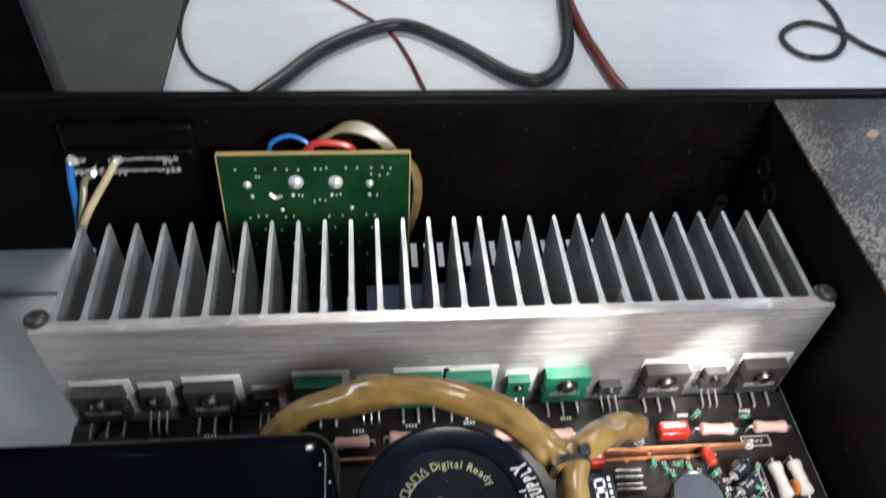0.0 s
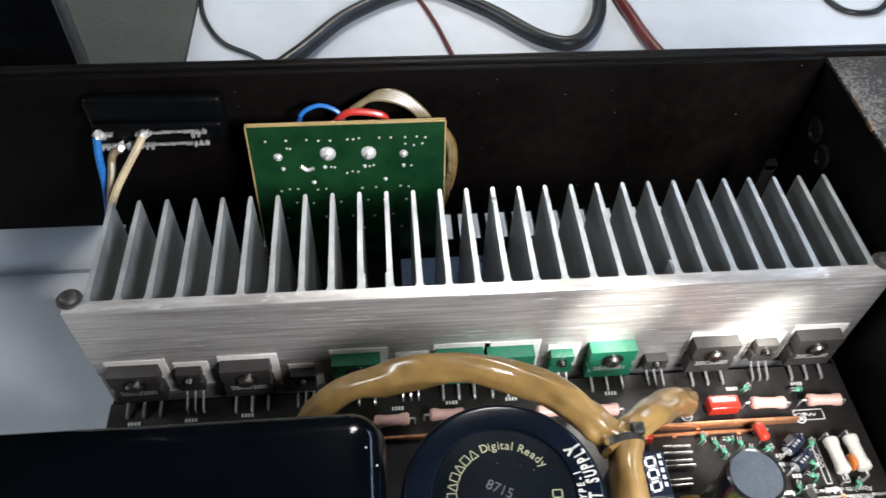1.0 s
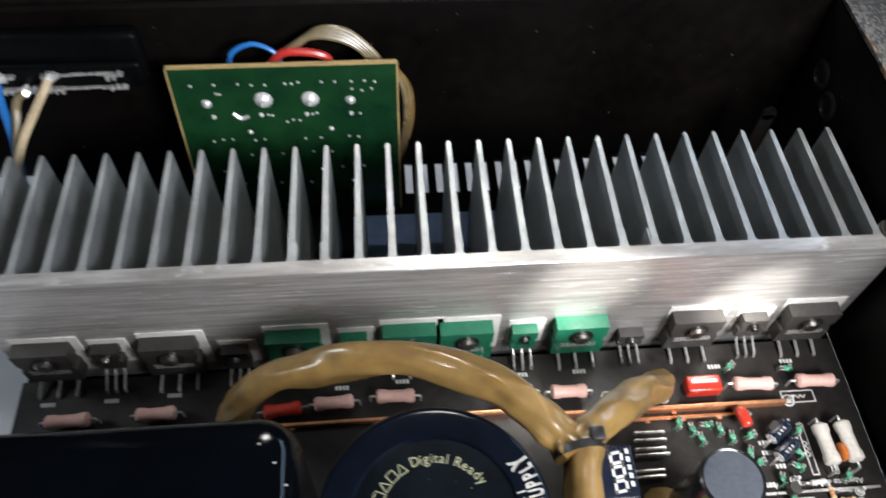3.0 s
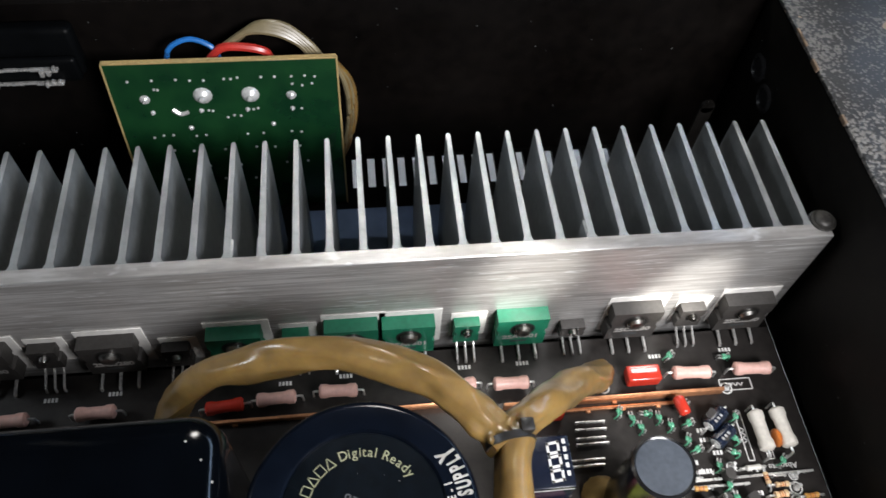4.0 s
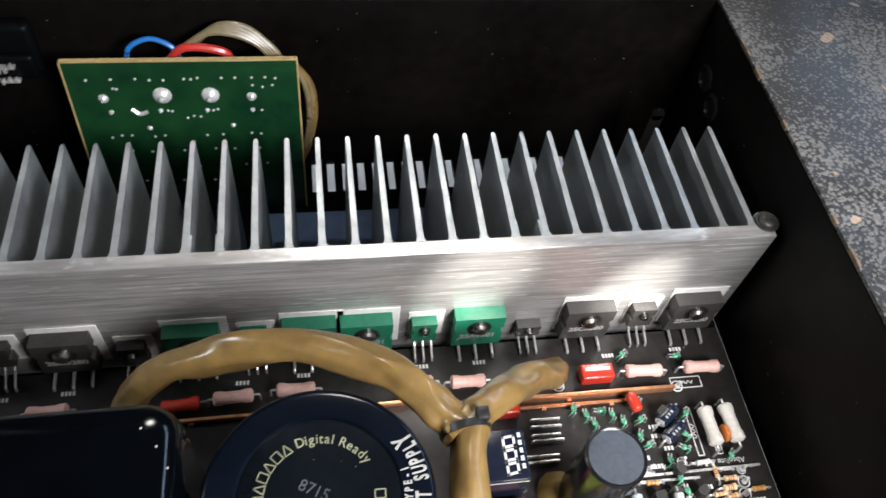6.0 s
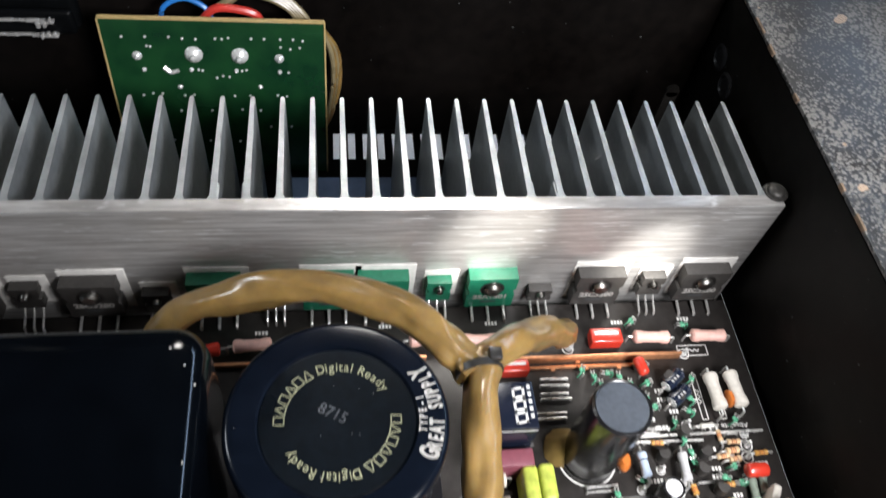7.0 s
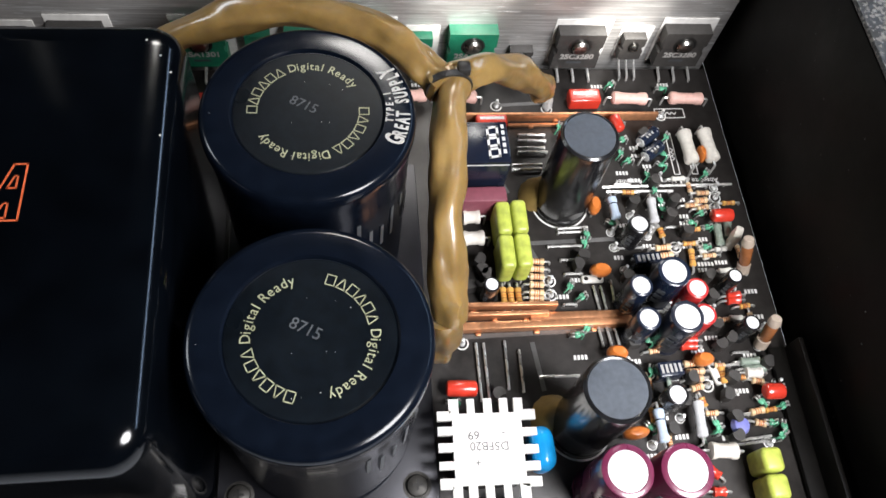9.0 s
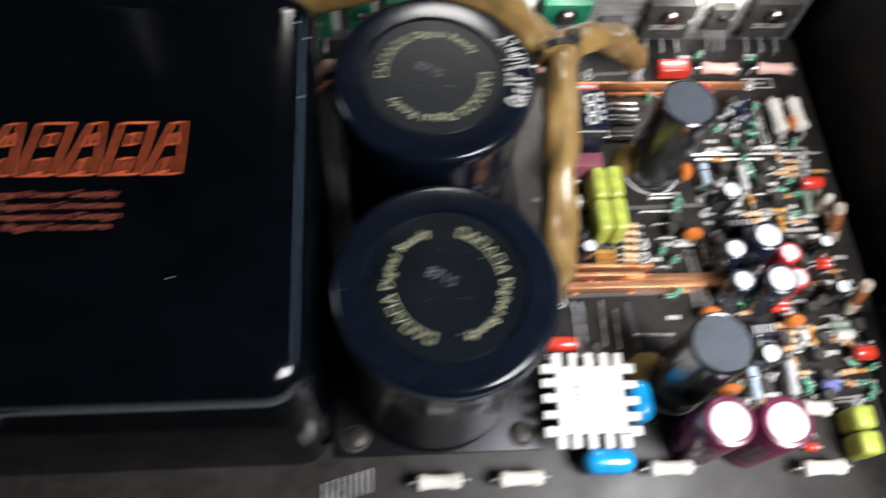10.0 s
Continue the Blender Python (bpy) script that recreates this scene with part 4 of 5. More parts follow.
WIDTHS = {"#": 1.58, "i": 0.5, "l": 0.5, "t": 0.66, " ": 0.62, "D": 1.15, "R": 1.15}


def arc_text(text, radius, start, step, size, z, parent, material):
    """Letters set one by one on a circle, clockwise; # is a plain outlined triangle or box."""
    a = start
    for k, ch in enumerate(text):
        s = step * WIDTHS.get(ch, 1.0)
        a -= s / 2
        m = pose(radius * math.cos(radians(a)), radius * math.sin(radians(a)), z, 0, 0, a - 90)
        if ch == "#":
            w, h = size * 0.30, size * 0.36
            top = 0.12 * w if k % 2 else w
            pts = ((-w, -h), (w, -h), (top, h), (-top, h))
            bm = B()
            for p, q in zip(pts, pts[1:] + pts[:1]):
                stroke(bm, p, q, size * 0.075, m)
            part("printed_mark", bm, material, parent)
        elif ch != " ":
            letters("printed_letter", ch, size, material, parent, m @ Matrix.Diagonal((0.92, 1, 1, 1)))
        a -= s / 2
    return a


def big_cap(x, y, spin, extra):
    t = thing("reservoir_capacitor", "large blue-black reservoir capacitor with gold ring print", "capacitor", pose(*mm(x, y, 0)))
    r, h = 23.3, 63.0
    part("sleeve", lathe(B(), [mm(*p) for p in ((0, 1.4), (21.5, 1.4), (22.2, 2.2), (22.2, 7), (21.6, 8), (22.3, 9), (22.4, 50), (22.8, 56), (r, 59.5), (r, 60.8), (r - 0.15, 61.7), (r - 0.5, 62.4), (r - 1.1, 62.8), (r - 2.0, h), (16.6, h), (16.2, h - 0.5), (16.0, h - 0.9))], 96), cap_sleeve, t)
    part("top_disc", lathe(B(), [mm(16.3, h - 0.9), mm(15.9, h - 0.55), mm(0, h - 0.5)], 72), cap_disc, t)
    z = (h - 0.42) * 0.001
    for s in (0, 180):
        arc_text("###### Digital Ready", 0.0119, spin + s, 7.2, 0.0029, z, t, gold_print)
    if extra:
        zz = (h + 0.06) * 0.001
        for k, ch in enumerate("GREAT SUPPLY"):
            a = -24 + k * 4.9
            rr = 0.0200 if k in (0, 11) else 0.0205
            if ch != " ":
                letters("printed_letter", ch, 0.0056 if k in (0, 11) else 0.0042, silver_print, t, pose(rr * math.cos(radians(a)), rr * math.sin(radians(a)), zz, 0, 0, a + 90) @ Matrix.Diagonal((0.55, 1, 1, 1)))
        for k, ch in enumerate("TYPE-1"):
            a = -10 + k * 4.6
            letters("printed_letter", ch, 0.0023, silver_print, t, pose(0.0176 * math.cos(radians(a)), 0.0176 * math.sin(radians(a)), zz, 0, 0, a + 90) @ Matrix.Diagonal((0.70, 1, 1, 1)))
    letters("printed_number", "8715", 0.0034, faint_print, t, pose(-0.001, 0.0015, z, 0, 0, -28) @ Matrix.Diagonal((0.95, 1, 1, 1)))
    bm = B()
    random.seed(9)
    for k in range(11):
        a, d = random.uniform(0, 6.28), random.uniform(4, 22)
        lathe(bm, [mm(random.uniform(0.06, 0.15), 0), mm(0, 0.1)], 5, pose(*mm(d * math.cos(a), d * math.sin(a), (h - 0.45) if d < 15.5 else h - 0.02)))
    part("dust_specks", bm, silver_print, t)
    # faint upright bars painted for the board's reflections in the glossy sleeve
    for k in range(9):
        part("printed_bar", box(B(), (0, 0, 0), mm(0.1, 1.0, random.uniform(4, 14)), 0, 1, Matrix.Rotation(radians(-62 + 9 * k + random.uniform(-2, 2)), 4, "Z") @ pose(0.02248, 0, 0.036 + random.uniform(-0.006, 0.006))), faint_print, t)
    for s in (-5, 5):
        part("terminal", lathe(B(), [mm(0, 0), mm(2.5, 0), mm(2.5, 1.5), mm(0, 1.5)], 12, pose(s * 0.001, 0, 0)), steel, t)


big_cap(-7.3, 70.7, 184, True)
big_cap(-7.0, 19.2, 77, False)
bracket = thing("capacitor_bracket", "grey-black steel plate under the reservoir capacitors", "bracket")
part("plate", box(B(), mm(-6, 46.5, 1.0), mm(54, 99, 1.6), 0.0004), bracket_steel, bracket)
for x, y in ((15.5, 1.2), (-27.7, 1.6)):
    sc = part("screw", lathe(B(), [mm(*p) for p in ((0, 3.6), (1.4, 3.5), (2.5, 2.9), (2.8, 2.2), (2.8, 1.9), (3.6, 1.85), (3.6, 1.75))], 20, pose(*mm(x, y, 0))), screw_steel, bracket)
    bm = box(B(), mm(x, y, 3.62), mm(2.6, 0.5, 0.1), 0, 1)
    box(bm, mm(x, y, 3.63), mm(0.5, 2.6, 0.1))
    part("cross_slot", bm, tie_black, sc)

# ---- transformer cover ----
tr = thing("transformer_cover", "gloss black transformer cover with orange outlined print", "transformer cover")
X0, X1, Y0, Y1, Z1 = -0.140, -0.0335, -0.0040, 0.0935, 0.067
rad, outl = 0.0085, []
for cx, cy, a0 in ((X1 - rad, Y1 - rad, 0), (X0 + rad, Y1 - rad, 90), (X0 + rad, Y0 + rad, 180), (X1 - rad, Y0 + rad, 270)):
    outl += [(cx, cy, radians(a0 + 11.25 * k)) for k in range(9)]
bm = B()
rings = []
for inset, z in ((0.0, FLOOR + 0.0005), (0.0, Z1 - 0.0065), (0.0006, Z1 - 0.0040), (0.0019, Z1 - 0.0020), (0.0040, Z1 - 0.0007), (0.0075, Z1)):
    rings.append([bm.verts.new((cx + (rad - inset) * math.cos(a), cy + (rad - inset) * math.sin(a), z)) for cx, cy, a in outl])
for a, b in zip(rings, rings[1:]):
    for k in range(len(a)):
        bm.faces.new((a[k], a[(k + 1) % len(a)], b[(k + 1) % len(a)], b[k]))
bm.faces.new(rings[-1])
part("cover", bm, black_gloss, tr)
# outlined slanted marks in place of the maker's name
for k in range(6):
    x0 = -0.1080 + k * 0.0082
    w, h, sl = 0.0066, 0.0124, 0.0022
    narrow = 0.0021 if k % 2 else 0.0
    pts = [(x0, 0.0428), (x0 + w, 0.0428), (x0 + w + sl - narrow, 0.0428 + h), (x0 + sl + narrow, 0.0428 + h)]
    cx, cy = sum(p[0] for p in pts) / 4, sum(p[1] for p in pts) / 4
    for fx, fy, dy in ((1.0, 1.0, 0.0), (0.30, 0.26, -0.0040), (0.24, 0.22, 0.0022)):
        bm = B()
        q = [(cx + (x - cx) * fx + dy * sl / h, cy + (y - cy) * fy + dy) for x, y in pts]
        for p0, p1 in zip(q, q[1:] + q[:1]):
            stroke(bm, p0, p1, 0.00036, pose(0, 0, Z1 + 0.00006))
        part("outlined_mark", bm, orange_print, tr, "orange outlined slanted mark")
for text, x, y in (("Large Power Supply", -0.0850, 0.0385), ("Magnetic Structure", -0.0834, 0.0359), ("Impedance Design", -0.0828, 0.0335), ("Rigid Structure", -0.0824, 0.0312)):
    letters("printed_line", text, 0.0022, dim_print, tr, pose(x, y, Z1 + 0.00004) @ Matrix.Diagonal((1.48, 1, 1, 1)))
bm = B()
for x, y in ((-41.1, 86.3), (-38.0, 82.5), (-35.6, 78), (-36.5, 62), (-60, 20)):
    lathe(bm, [mm(0.28, 0), mm(0.2, 0.12), mm(0, 0.16)], 7, pose(*mm(x, y, 66.9 if x < -38.1 else 66.4)))
part("paint_chip", bm, silver_print, tr)

# ---- heatsink ----
sink = thing("heatsink", "brushed aluminium heatsink with a row of upright fins", "heatsink")
FACE, TOP, LOW = 0.1375, 0.0470, -0.0058
part("base_plate", box(B(), (0, FACE + 0.0022, (TOP + LOW) / 2), (0.2492, 0.0044, TOP - LOW), 0.0003, 1), alu, sink)
for s in (-1, 1):
    part("screw_boss", lathe(B(), [(0.0028, LOW), (0.0028, TOP - 0.0002), (0, TOP - 0.0002)], 16, pose(s * 0.1225, 0.1436, 0)), alu_fin, sink)
    sc = part("screw", lathe(B(), [mm(*p) for p in ((0, 1.9), (1.5, 1.85), (2.3, 1.6), (2.7, 1.1), (2.8, 0.6), (3.5, 0.55), (3.6, 0.3), (3.6, 0))], 22, pose(s * 0.1230, 0.1425, TOP + 0.0001)), screw_steel, sink)
    bm = box(B(), mm(0, 0, 1.92), mm(3.0, 0.6, 0.2), 0, 1, pose(s * 0.1230, 0.1425, TOP, 0, 0, 25))
    box(bm, mm(0, 0, 1.93), mm(0.6, 3.0, 0.2), 0, 1, pose(s * 0.1230, 0.1425, TOP, 0, 0, 25))
    part("cross_slot", bm, tie_black, sc)
fin_data = None
for k in range(28):
    x = -0.1184 + k * 0.00877
    if fin_data is None:
        bm = prism(B(), [(-0.0014, 0), (-0.0014, 0.0003), (-0.00095, 0.0012), (-0.00068, 0.0385), (-0.00035, 0.0392), (0.00035, 0.0392), (0.00068, 0.0385), (0.00095, 0.0012), (0.0014, 0.0003), (0.0014, 0)], LOW + 0.003, TOP)
        fin_data = finish(bm, "fin", alu_fin)
    fin = new("fin", fin_data)
    fin.parent, fin.location = sink, (x, FACE + 0.0042, 0)
    if k in (9, 10, 19, 20):
        s = 1 if k in (9, 19) else -1
        part("fin_nub", box(B(), (x + s * 0.0009, FACE + 0.0072, (LOW + TOP) / 2 + 0.001), (0.0011, 0.0062, TOP - LOW - 0.003), 0.0003), alu_fin, sink)

# ---- power transistors on the heatsink ----


def power_transistor(x, top, w, h, body, words, pad=True, d=5.0):
    """Flat package clamped to the heatsink face, legs down to the board."""
    t = thing("power_transistor", words, "transistor", pose(x * 0.001, FACE, 0))
    g = 0.4 if pad else 0.05
    if pad:
        part("mica_pad", box(B(), mm(0.8, -0.2, top - h / 2 + 0.2), mm(w + 3.2, 0.35, h + 4.2), 0.0001, 1), mica, t)
    z0 = top - h
    chest = [(-w / 2, z0), (w / 2, z0), (w / 2, z0 + h * 0.42), (w / 2 - 0.7, z0 + h * 0.46), (w / 2 - 0.7, z0 + h * 0.60), (w / 2, z0 + h * 0.64), (w / 2, top), (-w / 2, top), (-w / 2, z0 + h * 0.64), (-w / 2 + 0.7, z0 + h * 0.60), (-w / 2 + 0.7, z0 + h * 0.46), (-w / 2, z0 + h * 0.42)]
    turn = Matrix.Rotation(math.pi / 2, 4, "X")
    bm = prism(B(), [mm(*p) for p in chest], g * 0.001, (d + g) * 0.001, turn)
    part("body", bm, body, t)
    zs = z0 + h * 0.66
    m = along(mm(0, -d - g + 0.02, zs), mm(0, -d - g - 5, zs))
    part("screw_recess", lathe(B(), [mm(w * 0.25, -0.02), mm(w * 0.25, 0.06), mm(0, 0.06)], 18, m), tie_black, t)
    part("screw", lathe(B(), [mm(*p) for p in ((w * 0.18, 0.05), (w * 0.18, 0.8), (w * 0.13, 1.6), (0, 1.8))], 16, m), steel, t)
    if w > 10:
        face = pose(0, (-d - g - 0.03) * 0.001, (z0 + h * 0.36) * 0.001, 90)
        letters("part_number", "2SA1301" if body is epoxy_green else "2SC3280", 0.0031, silver_print, t, face, extrude=0.00002)
        part("printed_bar", box(B(), mm(-0.4, -d - g - 0.02, z0 + h * 0.19), mm(5.0, 0.05, 0.9)), faint_print, t)
    n = 3
    for k in range(n):
        lx = (k - 1) * w * 0.34
        part("leg", tube(B(), [mm(lx, -d * 0.5, z0 + 0.5), mm(lx, -d * 0.5 - 0.3, z0 - 0.3), mm(lx, -d * 0.5 - 2.6, z0 * 0.6), mm(lx, -d * 0.5 - 6.2, z0 * 0.32), mm(lx, -d * 0.5 - 6.8, 0)], 0.0005 if w > 10 else 0.00038, 6, 3), tinned, t)


for x, top, body, words, pad in (
    (-112.2, 22.6, epoxy, "black power transistor on a white mica pad", True), (-77.6, 22.6, epoxy, "black power transistor on a white mica pad", True),
    (-42.6, 22.8, epoxy_green, "green power transistor on a white mica pad", True), (-9.4, 22.8, epoxy_green, "green power transistor on a white mica pad", True),
    (7.2, 22.4, epoxy_green, "green power transistor on a white mica pad", True), (41.3, 21.6, epoxy_green, "green power transistor clamped bare to the heatsink", False),
    (76.2, 21.8, epoxy, "black power transistor on a white mica pad", True), (111.2, 22.6, epoxy, "black power transistor on a white mica pad", True)):
    power_transistor(x, top - 4.2, 15.4, 15.6, body, words, pad, 4.4)
for x, top, body, words, pad in (
    (-95.6, 19.0, epoxy, "small black transistor on torn white mica", True), (-60.2, 14.4, epoxy, "small black transistor on the heatsink face", True), (-25.5, 18.2, epoxy_green, "small green transistor on white mica", True),
    (24.7, 17.5, epoxy_green, "small green transistor on white mica", True), (58.2, 11.0, epoxy, "small black transistor clamped to the heatsink", False), (94.6, 17.6, epoxy, "small black transistor on the heatsink face", True)):
    small = top < 12
    power_transistor(x, top - 3.0, 7.6, 5.4 if small else 9.6, body, words, pad and not small, 3.2)

# ---- cable loom ----
cl = thing("cable_loom", "amber-sleeved wire loom tied in a fork over the board", "cable loom")
part("sleeve", tube(B(), [mm(*p) for p in ((-59, 113, 10), (-54.5, 114, 24), (-43, 114.5, 36.5), (-29, 113.0, 45.0), (-12, 110.5, 51), (5, 103.5, 53.5), (14, 97, 53), (21, 90.5, 51.5), (24.5, 85.5, 51))], 0.0042, 28, 12, 0.30, 0.085), loom, cl)
part("sleeve", tube(B(), [mm(*p) for p in ((27.5, 90, 50.5), (26, 84, 51), (24.2, 70, 51.5), (22.8, 58, 50), (22.0, 47, 46), (22.6, 39, 38), (23.3, 35.5, 28), (23.6, 36, 12), (24, 37, 1))], 0.0042, 28, 12, 0.30, 0.085), loom, cl)
part("sleeve", tube(B(), [mm(*p) for p in ((25.5, 86, 50), (30, 92, 48), (38.5, 98.5, 43), (47, 105, 34), (54, 110, 24.5), (59.5, 114.5, 16), (62, 117, 10.5))], 0.0041, 28, 12, 0.28, 0.085), loom, cl)
part("bare_end", tube(B(), [mm(*p) for p in ((61.5, 116.5, 11), (64, 118.2, 8), (65.4, 118, 4), (65.6, 117.5, 1))], 0.0016, 8, 5, 0.3), solder, cl, "twisted solder-dipped wire end")
for k, (p, q) in enumerate((((-20, 112, 52.6), (-6, 108, 56.0)), ((12, 98.5, 57.0), (18, 93.5, 55.8)), ((44, 103, 40.0), (50, 107.5, 32.5)))):
    mid = [(a + b) / 2 + (0.4 if j == 2 else 0.3) for j, (a, b) in enumerate(zip(p, q))]
    part("inner_wire", tube(B(), [mm(p[0], p[1], p[2] - 2.1), mm(*mid[:2], mid[2] - 1.15), mm(q[0], q[1], q[2] - 2.1)], 0.0010, 8, 6), loom_red, cl, "red wire showing through the sleeving")
part("cable_tie", lathe(B(), [mm(*p) for p in ((4.8, -0.9), (5.2, -0.9), (5.2, 0.9), (4.8, 0.9))], 24, along(mm(25.6, 86.0, 51.2), mm(26.6, 78, 51.2)) @ Matrix.Diagonal((1.12, 1, 1, 1))), tie_black, cl)
part("tie_head", box(B(), mm(29.0, 88.0, 55.4), mm(3.2, 3.2, 2.6), 0.0006, 2), tie_black, cl)

# ---- relay and neighbours ----
t = thing("relay", "black plastic relay with white printed bars", "relay")
part("case", box(B(), mm(38.8, 89.5, 11.4), mm(14.2, 13.8, 22.4), 0.0006, 2), relay_case, t)
for k, w in enumerate((2.9, 2.6, 2.9)):
    bm = B()
    for p, q in (((-1.4, -1.5), (1.4, -1.1)), ((1.4, -1.1), (1.4, 1.5)), ((1.4, 1.5), (-1.4, 1.1)), ((-1.4, 1.1), (-1.4, -1.5))):
        stroke(bm, mm(*p), mm(*q), 0.0007, pose(*mm(41.4, 93.0 - k * 3.6, 22.64)))
    part("printed_mark", bm, silk, t)
for k in range(5):
    part("printed_bar", box(B(), mm(44.4, 94.6 - k * 2.1, 22.64), mm(0.9, 1.3, 0.06)), silk, t)
part("edge_line", box(B(), mm(38.8, 82.56, 21.2), mm(13.4, 0.06, 0.5)), silk, t)
t = thing("film_capacitor", "maroon plastic box capacitor beside the relay", "capacitor")
part("body", box(B(), mm(38.0, 78.8, 6.2), mm(15.5, 5.0, 12), 0.0006, 2), maroon_body, t)
part("lead", rod(B(), mm(37, 78.8, 0.3), mm(37, 78.8, 0), 0.0004, 6), tinned, t)

# ---- bridge rectifier cooler ----
t = thing("rectifier_cooler", "white stamped finger heatsink plate over the bridge rectifier", "heatsink")
w2, c2 = 8.7, 12.4
fing = [(-0.98, -0.72), (-0.50, -0.30), (-0.06, 0.16), (0.36, 0.58), (0.74, 0.98)]


def comb(dx, dy, nx, ny):
    pts = []
    for a, b in fing:
        pts += [(a * 9.6, w2), (a * 9.6, c2), (b * 9.6, c2), (b * 9.6, w2)]
    return [(px * dx + py * nx, px * dy + py * ny) for px, py in pts]


outline = comb(1, 0, 0, 1) + comb(0, -1, 1, 0) + comb(-1, 0, 0, -1) + comb(0, 1, -1, 0)
part("plate", prism(B(), [mm(*p) for p in outline], 0.0092, 0.0104, pose(*mm(33.0, 7.6, 0), 0, 0, -1.5)), mica, t, "white painted stamped plate")
part("rectifier_body", box(B(), mm(33.0, 7.6, 4.6), mm(16, 16, 9.1), 0.0008), epoxy, t)
for text, x, y in (("D5FB20", 33.2, 8.2), ("69", 29.5, 11.0), ("+", 30.0, 4.4), ("-", 37.0, 11.0)):
    letters("printed_text", text, 0.0030, pcb_track, t, pose(*mm(x, y, 10.44), 0, 0, 178))

# ---- front strip behind the bracket ----
for x, y in ((-6.9, -10.5), (13.9, -10.6), (52.8, -9.6), (93.4, -11.2)):
    whiteres(x - 5.6, y, x + 5.6, y, 2.1)
bm = B()
for k in range(9):
    box(bm, mm(-36 + 1.5 * k, -12 + 0.4 * k, 0.3), mm(0.5, 6, 0.5))
part("ribbon_pins", bm, tinned, board)

# ---- upright green board ----
gb = thing("upright_circuit_board", "green circuit board standing upright, solder side out", "circuit board")
lean = Matrix.Translation((-0.0433, 0.2068, 0.0540)) @ Matrix.Rotation(radians(-9), 4, "X")
part("board", box(B(), (0, 0, -0.0300), (0.0678, 0.0014, 0.0600), 0.0002, 1, lean), pcb_green, gb)
bm = box(B(), (0, -0.0001, 0.00025), (0.0680, 0.0018, 0.0006), 0.0001, 1, lean)
for sx in (-0.0340, 0.0340):
    box(bm, (sx, -0.0001, -0.0300), (0.0005, 0.0018, 0.0600), 0.0001, 1, lean)
part("cut_edge", bm, pcb_edge, gb)


def joint(u, v, r, h):
    m = lean @ along(mm(u, -0.7, v), mm(u, -5, v))
    part("solder_joint", lathe(B(), [mm(*p) for p in ((r, 0), (r * 0.92, h * 0.22), (r * 0.66, h * 0.45), (r * 0.36, h * 0.62), (r * 0.24, h), (0, h * 1.1))], 12, m), solder, gb)


for u, v, r, h in ((-7.2, -11.8, 2.9, 2.8), (7.0, -12.0, 2.8, 2.8), (-24.5, -12.6, 1.6, 1.8), (19.3, -12.8, 1.6, 1.8), (-23.2, -17.6, 0.8, 1.2), (-8.6, -17.4, 0.8, 1.2), (5.4, -17.6, 0.8, 1.2), (19.2, -17.8, 0.8, 1.2), (-13.0, -24.0, 0.9, 1.0), (12.6, -23.6, 0.8, 1.0)):
    joint(u, v, r, h)
random.seed(12)
bm = B()
for v, us in ((-6.0, (-28, -21, -14, -10, -6, 0, 2, 4, 11, 15, 20, 24, 27)), (-9.0, (-21, -20, 20, 23, 26)), (-17.6, (-16, -6.4, -5.2, 7.2, 8.6, 22)), (-20, (-1, 1, 3)), (-27, (-25, -22, -19, -12, -9, 4, 9, 18, 21)), (-33, (-20, -14, -4, 6, 12, 20)), (-40, (-24, -10, 0, 8, 15, 22)), (-46, (-18, -6, 4, 18))):
    for u in us:
        lathe(bm, [mm(*p) for p in ((0.5, 0), (0.38, 0.3), (0, 0.5))], 6, lean @ along(mm(u, -0.7, v + random.uniform(-0.4, 0.4)), mm(u, -5, v)))
part("small_joints", bm, solder, gb)
part("glue_crescent", tube(B(), [lean @ Vector(mm(*p)) for p in ((-17, -0.9, -16.5), (-15, -1.0, -18.2), (-12.5, -0.9, -17.6))], 0.0007, 6), solder, gb)
for colour, pts, r, nm in ((blue_wire, ((-60, 211, 50), (-58, 212, 54.8), (-52, 213, 56.9), (-46, 212, 54.6), (-44, 211, 50)), 0.8, "blue_wire"), (red_wire, ((-47, 211, 51), (-43, 211, 54.9), (-37, 211, 55.1), (-31, 211, 53.4), (-29, 211, 50)), 1.3, "red_wire")):
    part(nm, tube(B(), [mm(*p) for p in pts], r * 0.001, 8), colour, gb)
for k in range(4):
    part("grey_wire", tube(B(), [mm(-42 + k, 212 + k * 0.7, 55.0), mm(-35 + k, 213.4 + k * 0.5, 58.6 + 0.5 * k), mm(-27 + k, 213.4 + k * 0.5, 57.8 + 0.5 * k), mm(-20 + k, 212.5, 54.0), mm(-16 + k, 211, 48)], 0.00105, 8), grey_wire, gb)
    part("side_wire", tube(B(), [mm(-10, 212, 47), mm(-7.2 + 0.6 * k, 211 + 0.4 * k, 38), mm(-6.6 + 0.6 * k, 210.5, 26), mm(-8.5 + 0.3 * k, 209, 13), mm(-12, 208, 2)], 0.0010, 8), loom if k % 2 else grey_wire, gb)

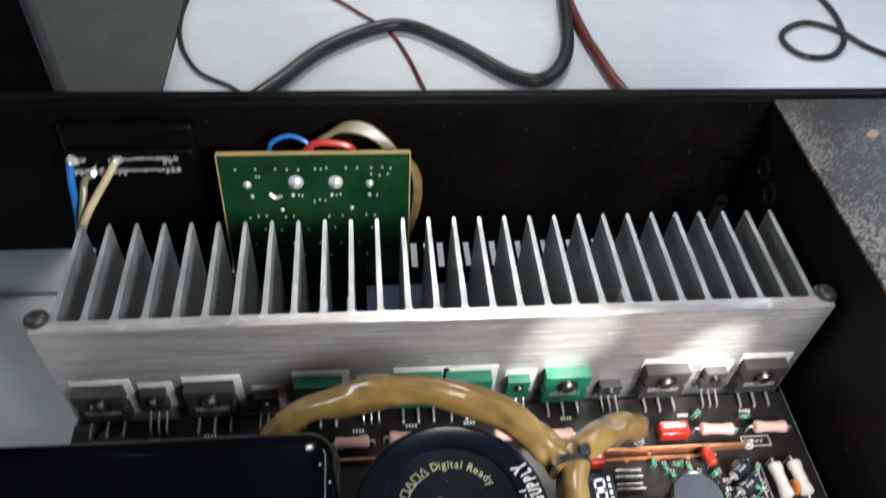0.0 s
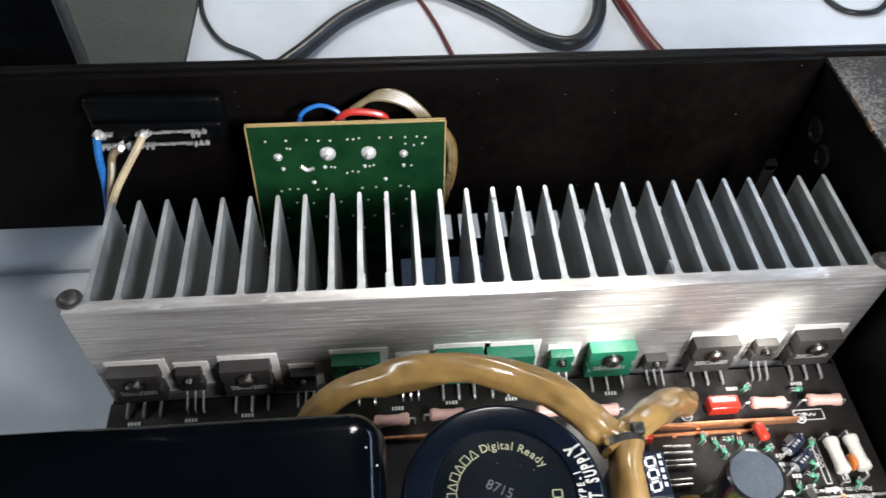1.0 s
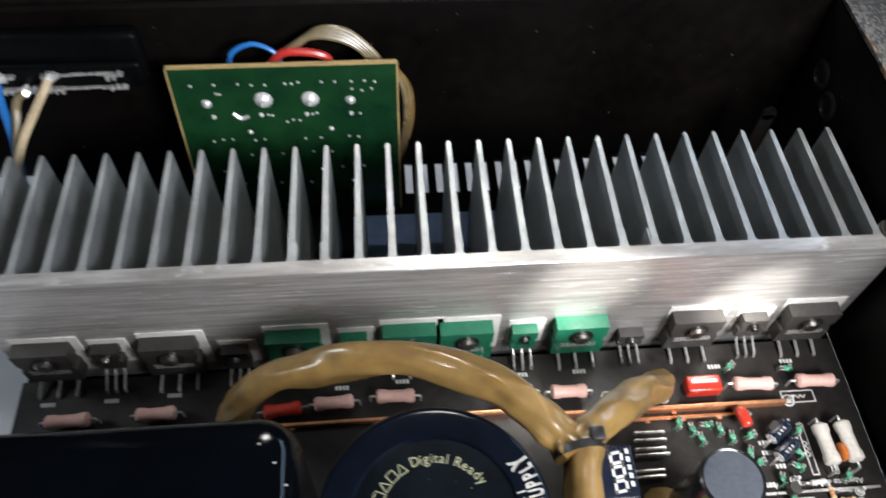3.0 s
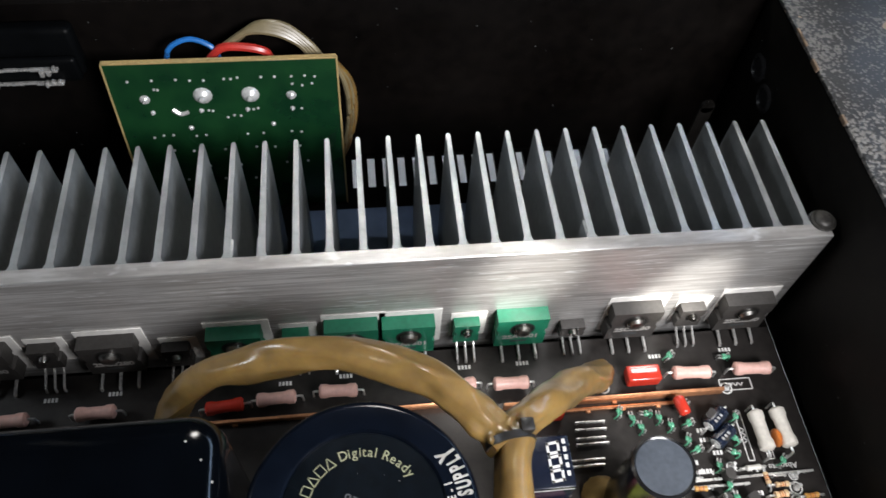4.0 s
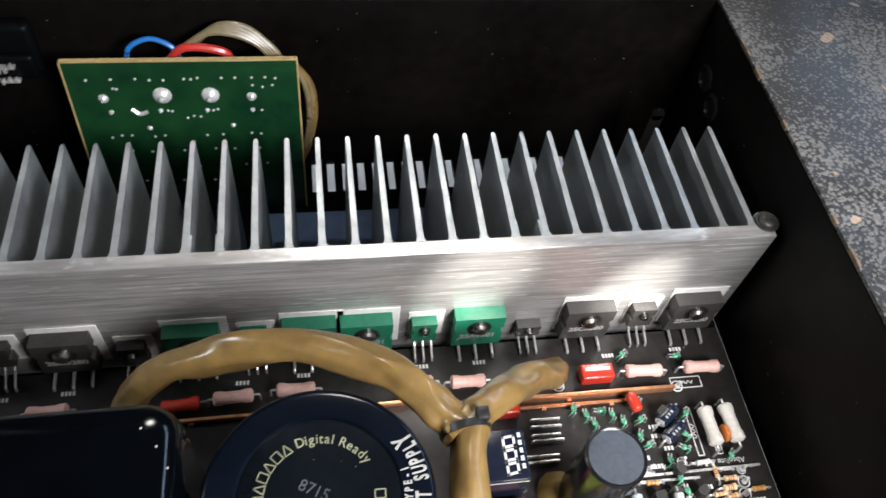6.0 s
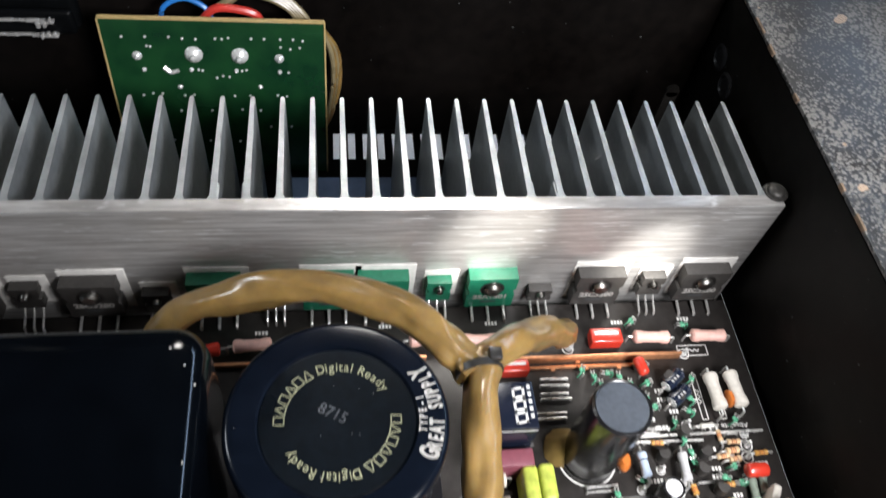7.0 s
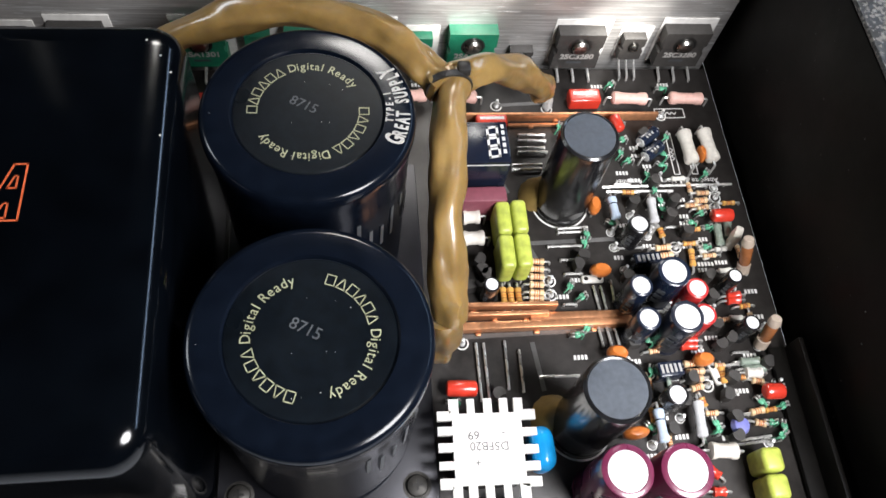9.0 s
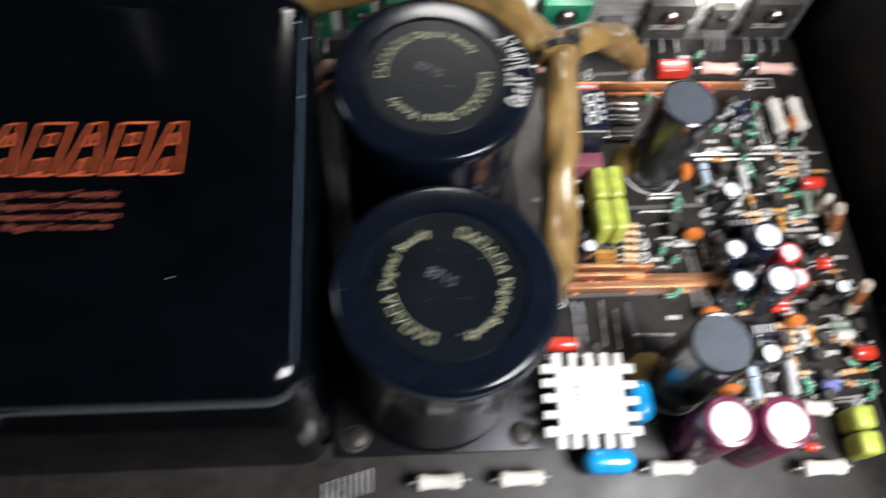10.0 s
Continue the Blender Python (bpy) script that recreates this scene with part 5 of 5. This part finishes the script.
# ---- terminals at the rear panel ----
sw = thing("terminal_block", "black terminal block with bare tinned tags and wires", "terminal block")
part("block", box(B(), mm(-108, 216.2, 52), mm(46, 5.4, 18), 0.0018, 3), cover_panel, sw)
part("step", box(B(), mm(-108, 212.6, 47.5), mm(44, 3, 9), 0.0014, 3), cover_panel, sw)
random.seed(17)
for z in (49.2, 44.0):
    for x in (-125.5, -112.5, -94):
        bm = box(B(), mm(x, 210.2, z), mm(5.5, 2.0, 0.9), 0.0003)
        for k in range(3):
            box(bm, mm(x - 2.0 + 1.9 * k, 209.6, z + random.uniform(-0.9, 0.9)), mm(random.uniform(0.7, 1.3), 1.6, random.uniform(1.2, 2.2)), 0.0003)
        part("tag", bm, tinned, sw)
    bm = B()
    for k in range(6):
        box(bm, mm(-112.2 + 3.7 * k, 210.4, z + random.uniform(-0.2, 0.2)), mm(3.9, 1.0, random.uniform(0.7, 1.3)), 0.00025)
    part("tag_rail", bm, tinned, sw)
for x, z in ((-127, 49.6), (-112, 49.8), (-121.5, 44.0), (-117.5, 44.4)):
    bm = lathe(B(), [mm(*p) for p in ((0, -1.6), (1.2, -1.3), (1.8, -0.4), (1.9, 0.2), (1.4, 1.1), (0.6, 1.6), (0, 1.7))], 12, pose(*mm(x, 209.4, z)))
    for v in bm.verts:
        v.co += noise.noise_vector(v.co * 900) * 0.0009
    part("solder_blob", bm, solder, sw)
for colour, nm, pts in ((blue_wire, "blue_wire", ((-128, 209, 49), (-128.6, 206, 42), (-129, 203, 32), (-129.5, 196, 20), (-130, 186, 2))), (cream_wire, "cream_wire", ((-112.5, 208.4, 49.5), (-116, 204, 45), (-124, 197, 34), (-128, 190, 24), (-129.5, 176, 12), (-128.5, 160, 0))), (grey_wire, "grey_wire", ((-121.5, 209, 44), (-124.5, 207, 42), (-125.5, 202, 36), (-127.5, 194, 26), (-130, 184, 8)))):
    part(nm, tube(B(), [mm(*p) for p in pts], 0.00135, 8), colour, sw)

# ---- behind, on the table ----
def cable(name, pts, r, material, label):
    solid(name, tube(B(), [(x, y, TABLE + r) for x, y in pts], r, 12, 8), material, label, "cable")


cable("mains_cable", ((-0.10, 0.325), (-0.073, 0.357), (-0.045, 0.392), (-0.004, 0.4155), (0.03, 0.395), (0.06, 0.364), (0.080, 0.360), (0.097, 0.385), (0.1057, 0.432), (0.112, 0.50), (0.12, 0.60)), 0.0042, rubber, "thick black mains cable curling over the table")
cable("thin_black_wire", ((-0.075, 0.335), (-0.098, 0.357), (-0.117, 0.371), (-0.129, 0.394), (-0.134, 0.42), (-0.133, 0.45), (-0.125, 0.50), (-0.10, 0.58)), 0.0013, rubber, "thin black wire lying on the table")
cable("thin_red_wire", ((0.018, 0.325), (0.0092, 0.355), (0.002, 0.385), (-0.0078, 0.412), (-0.025, 0.432), (-0.043, 0.451), (-0.08, 0.48), (-0.12, 0.56)), 0.0012, red_cable, "thin dark red wire lying on the table")
cable("dark_red_cable", ((0.134, 0.320), (0.122, 0.356), (0.1165, 0.385), (0.1135, 0.405), (0.111, 0.446), (0.113, 0.50), (0.118, 0.60)), 0.0032, red_cable, "dark red cable beside the black mains cable")
cable("looped_wire", ((0.40, 0.31), (0.34, 0.360), (0.300, 0.392), (0.287, 0.412), (0.268, 0.424), (0.248, 0.414), (0.2425, 0.400), (0.250, 0.386), (0.268, 0.386), (0.284, 0.403), (0.291, 0.43), (0.290, 0.455), (0.28, 0.50)), 0.0018, rubber, "black wire with a loop on the table")
solid("grey_board", box(B(), (-0.2845, 0.53, TABLE + 0.002), (0.300, 0.40, 0.004), 0.0006), carton, "flat grey-green board lying on the table", "board")
cab = thing("black_cover_panel", "black sheet-metal cover panel standing upright on the table", "panel", pose(-0.1480, 0.262, 0))
part("sheet", box(B(), (-0.125, 0, TABLE + 0.15), (0.25, 0.002, 0.30), 0.0005), cover_panel, cab)
part("folded_edge", box(B(), (-0.001, 0.0061, TABLE + 0.15), (0.0016, 0.010, 0.2998), 0.0004), cover_panel, cab)
part("folded_edge", box(B(), (-0.125, 0.0061, TABLE + 0.001), (0.246, 0.010, 0.002), 0.0004), cover_panel, cab)
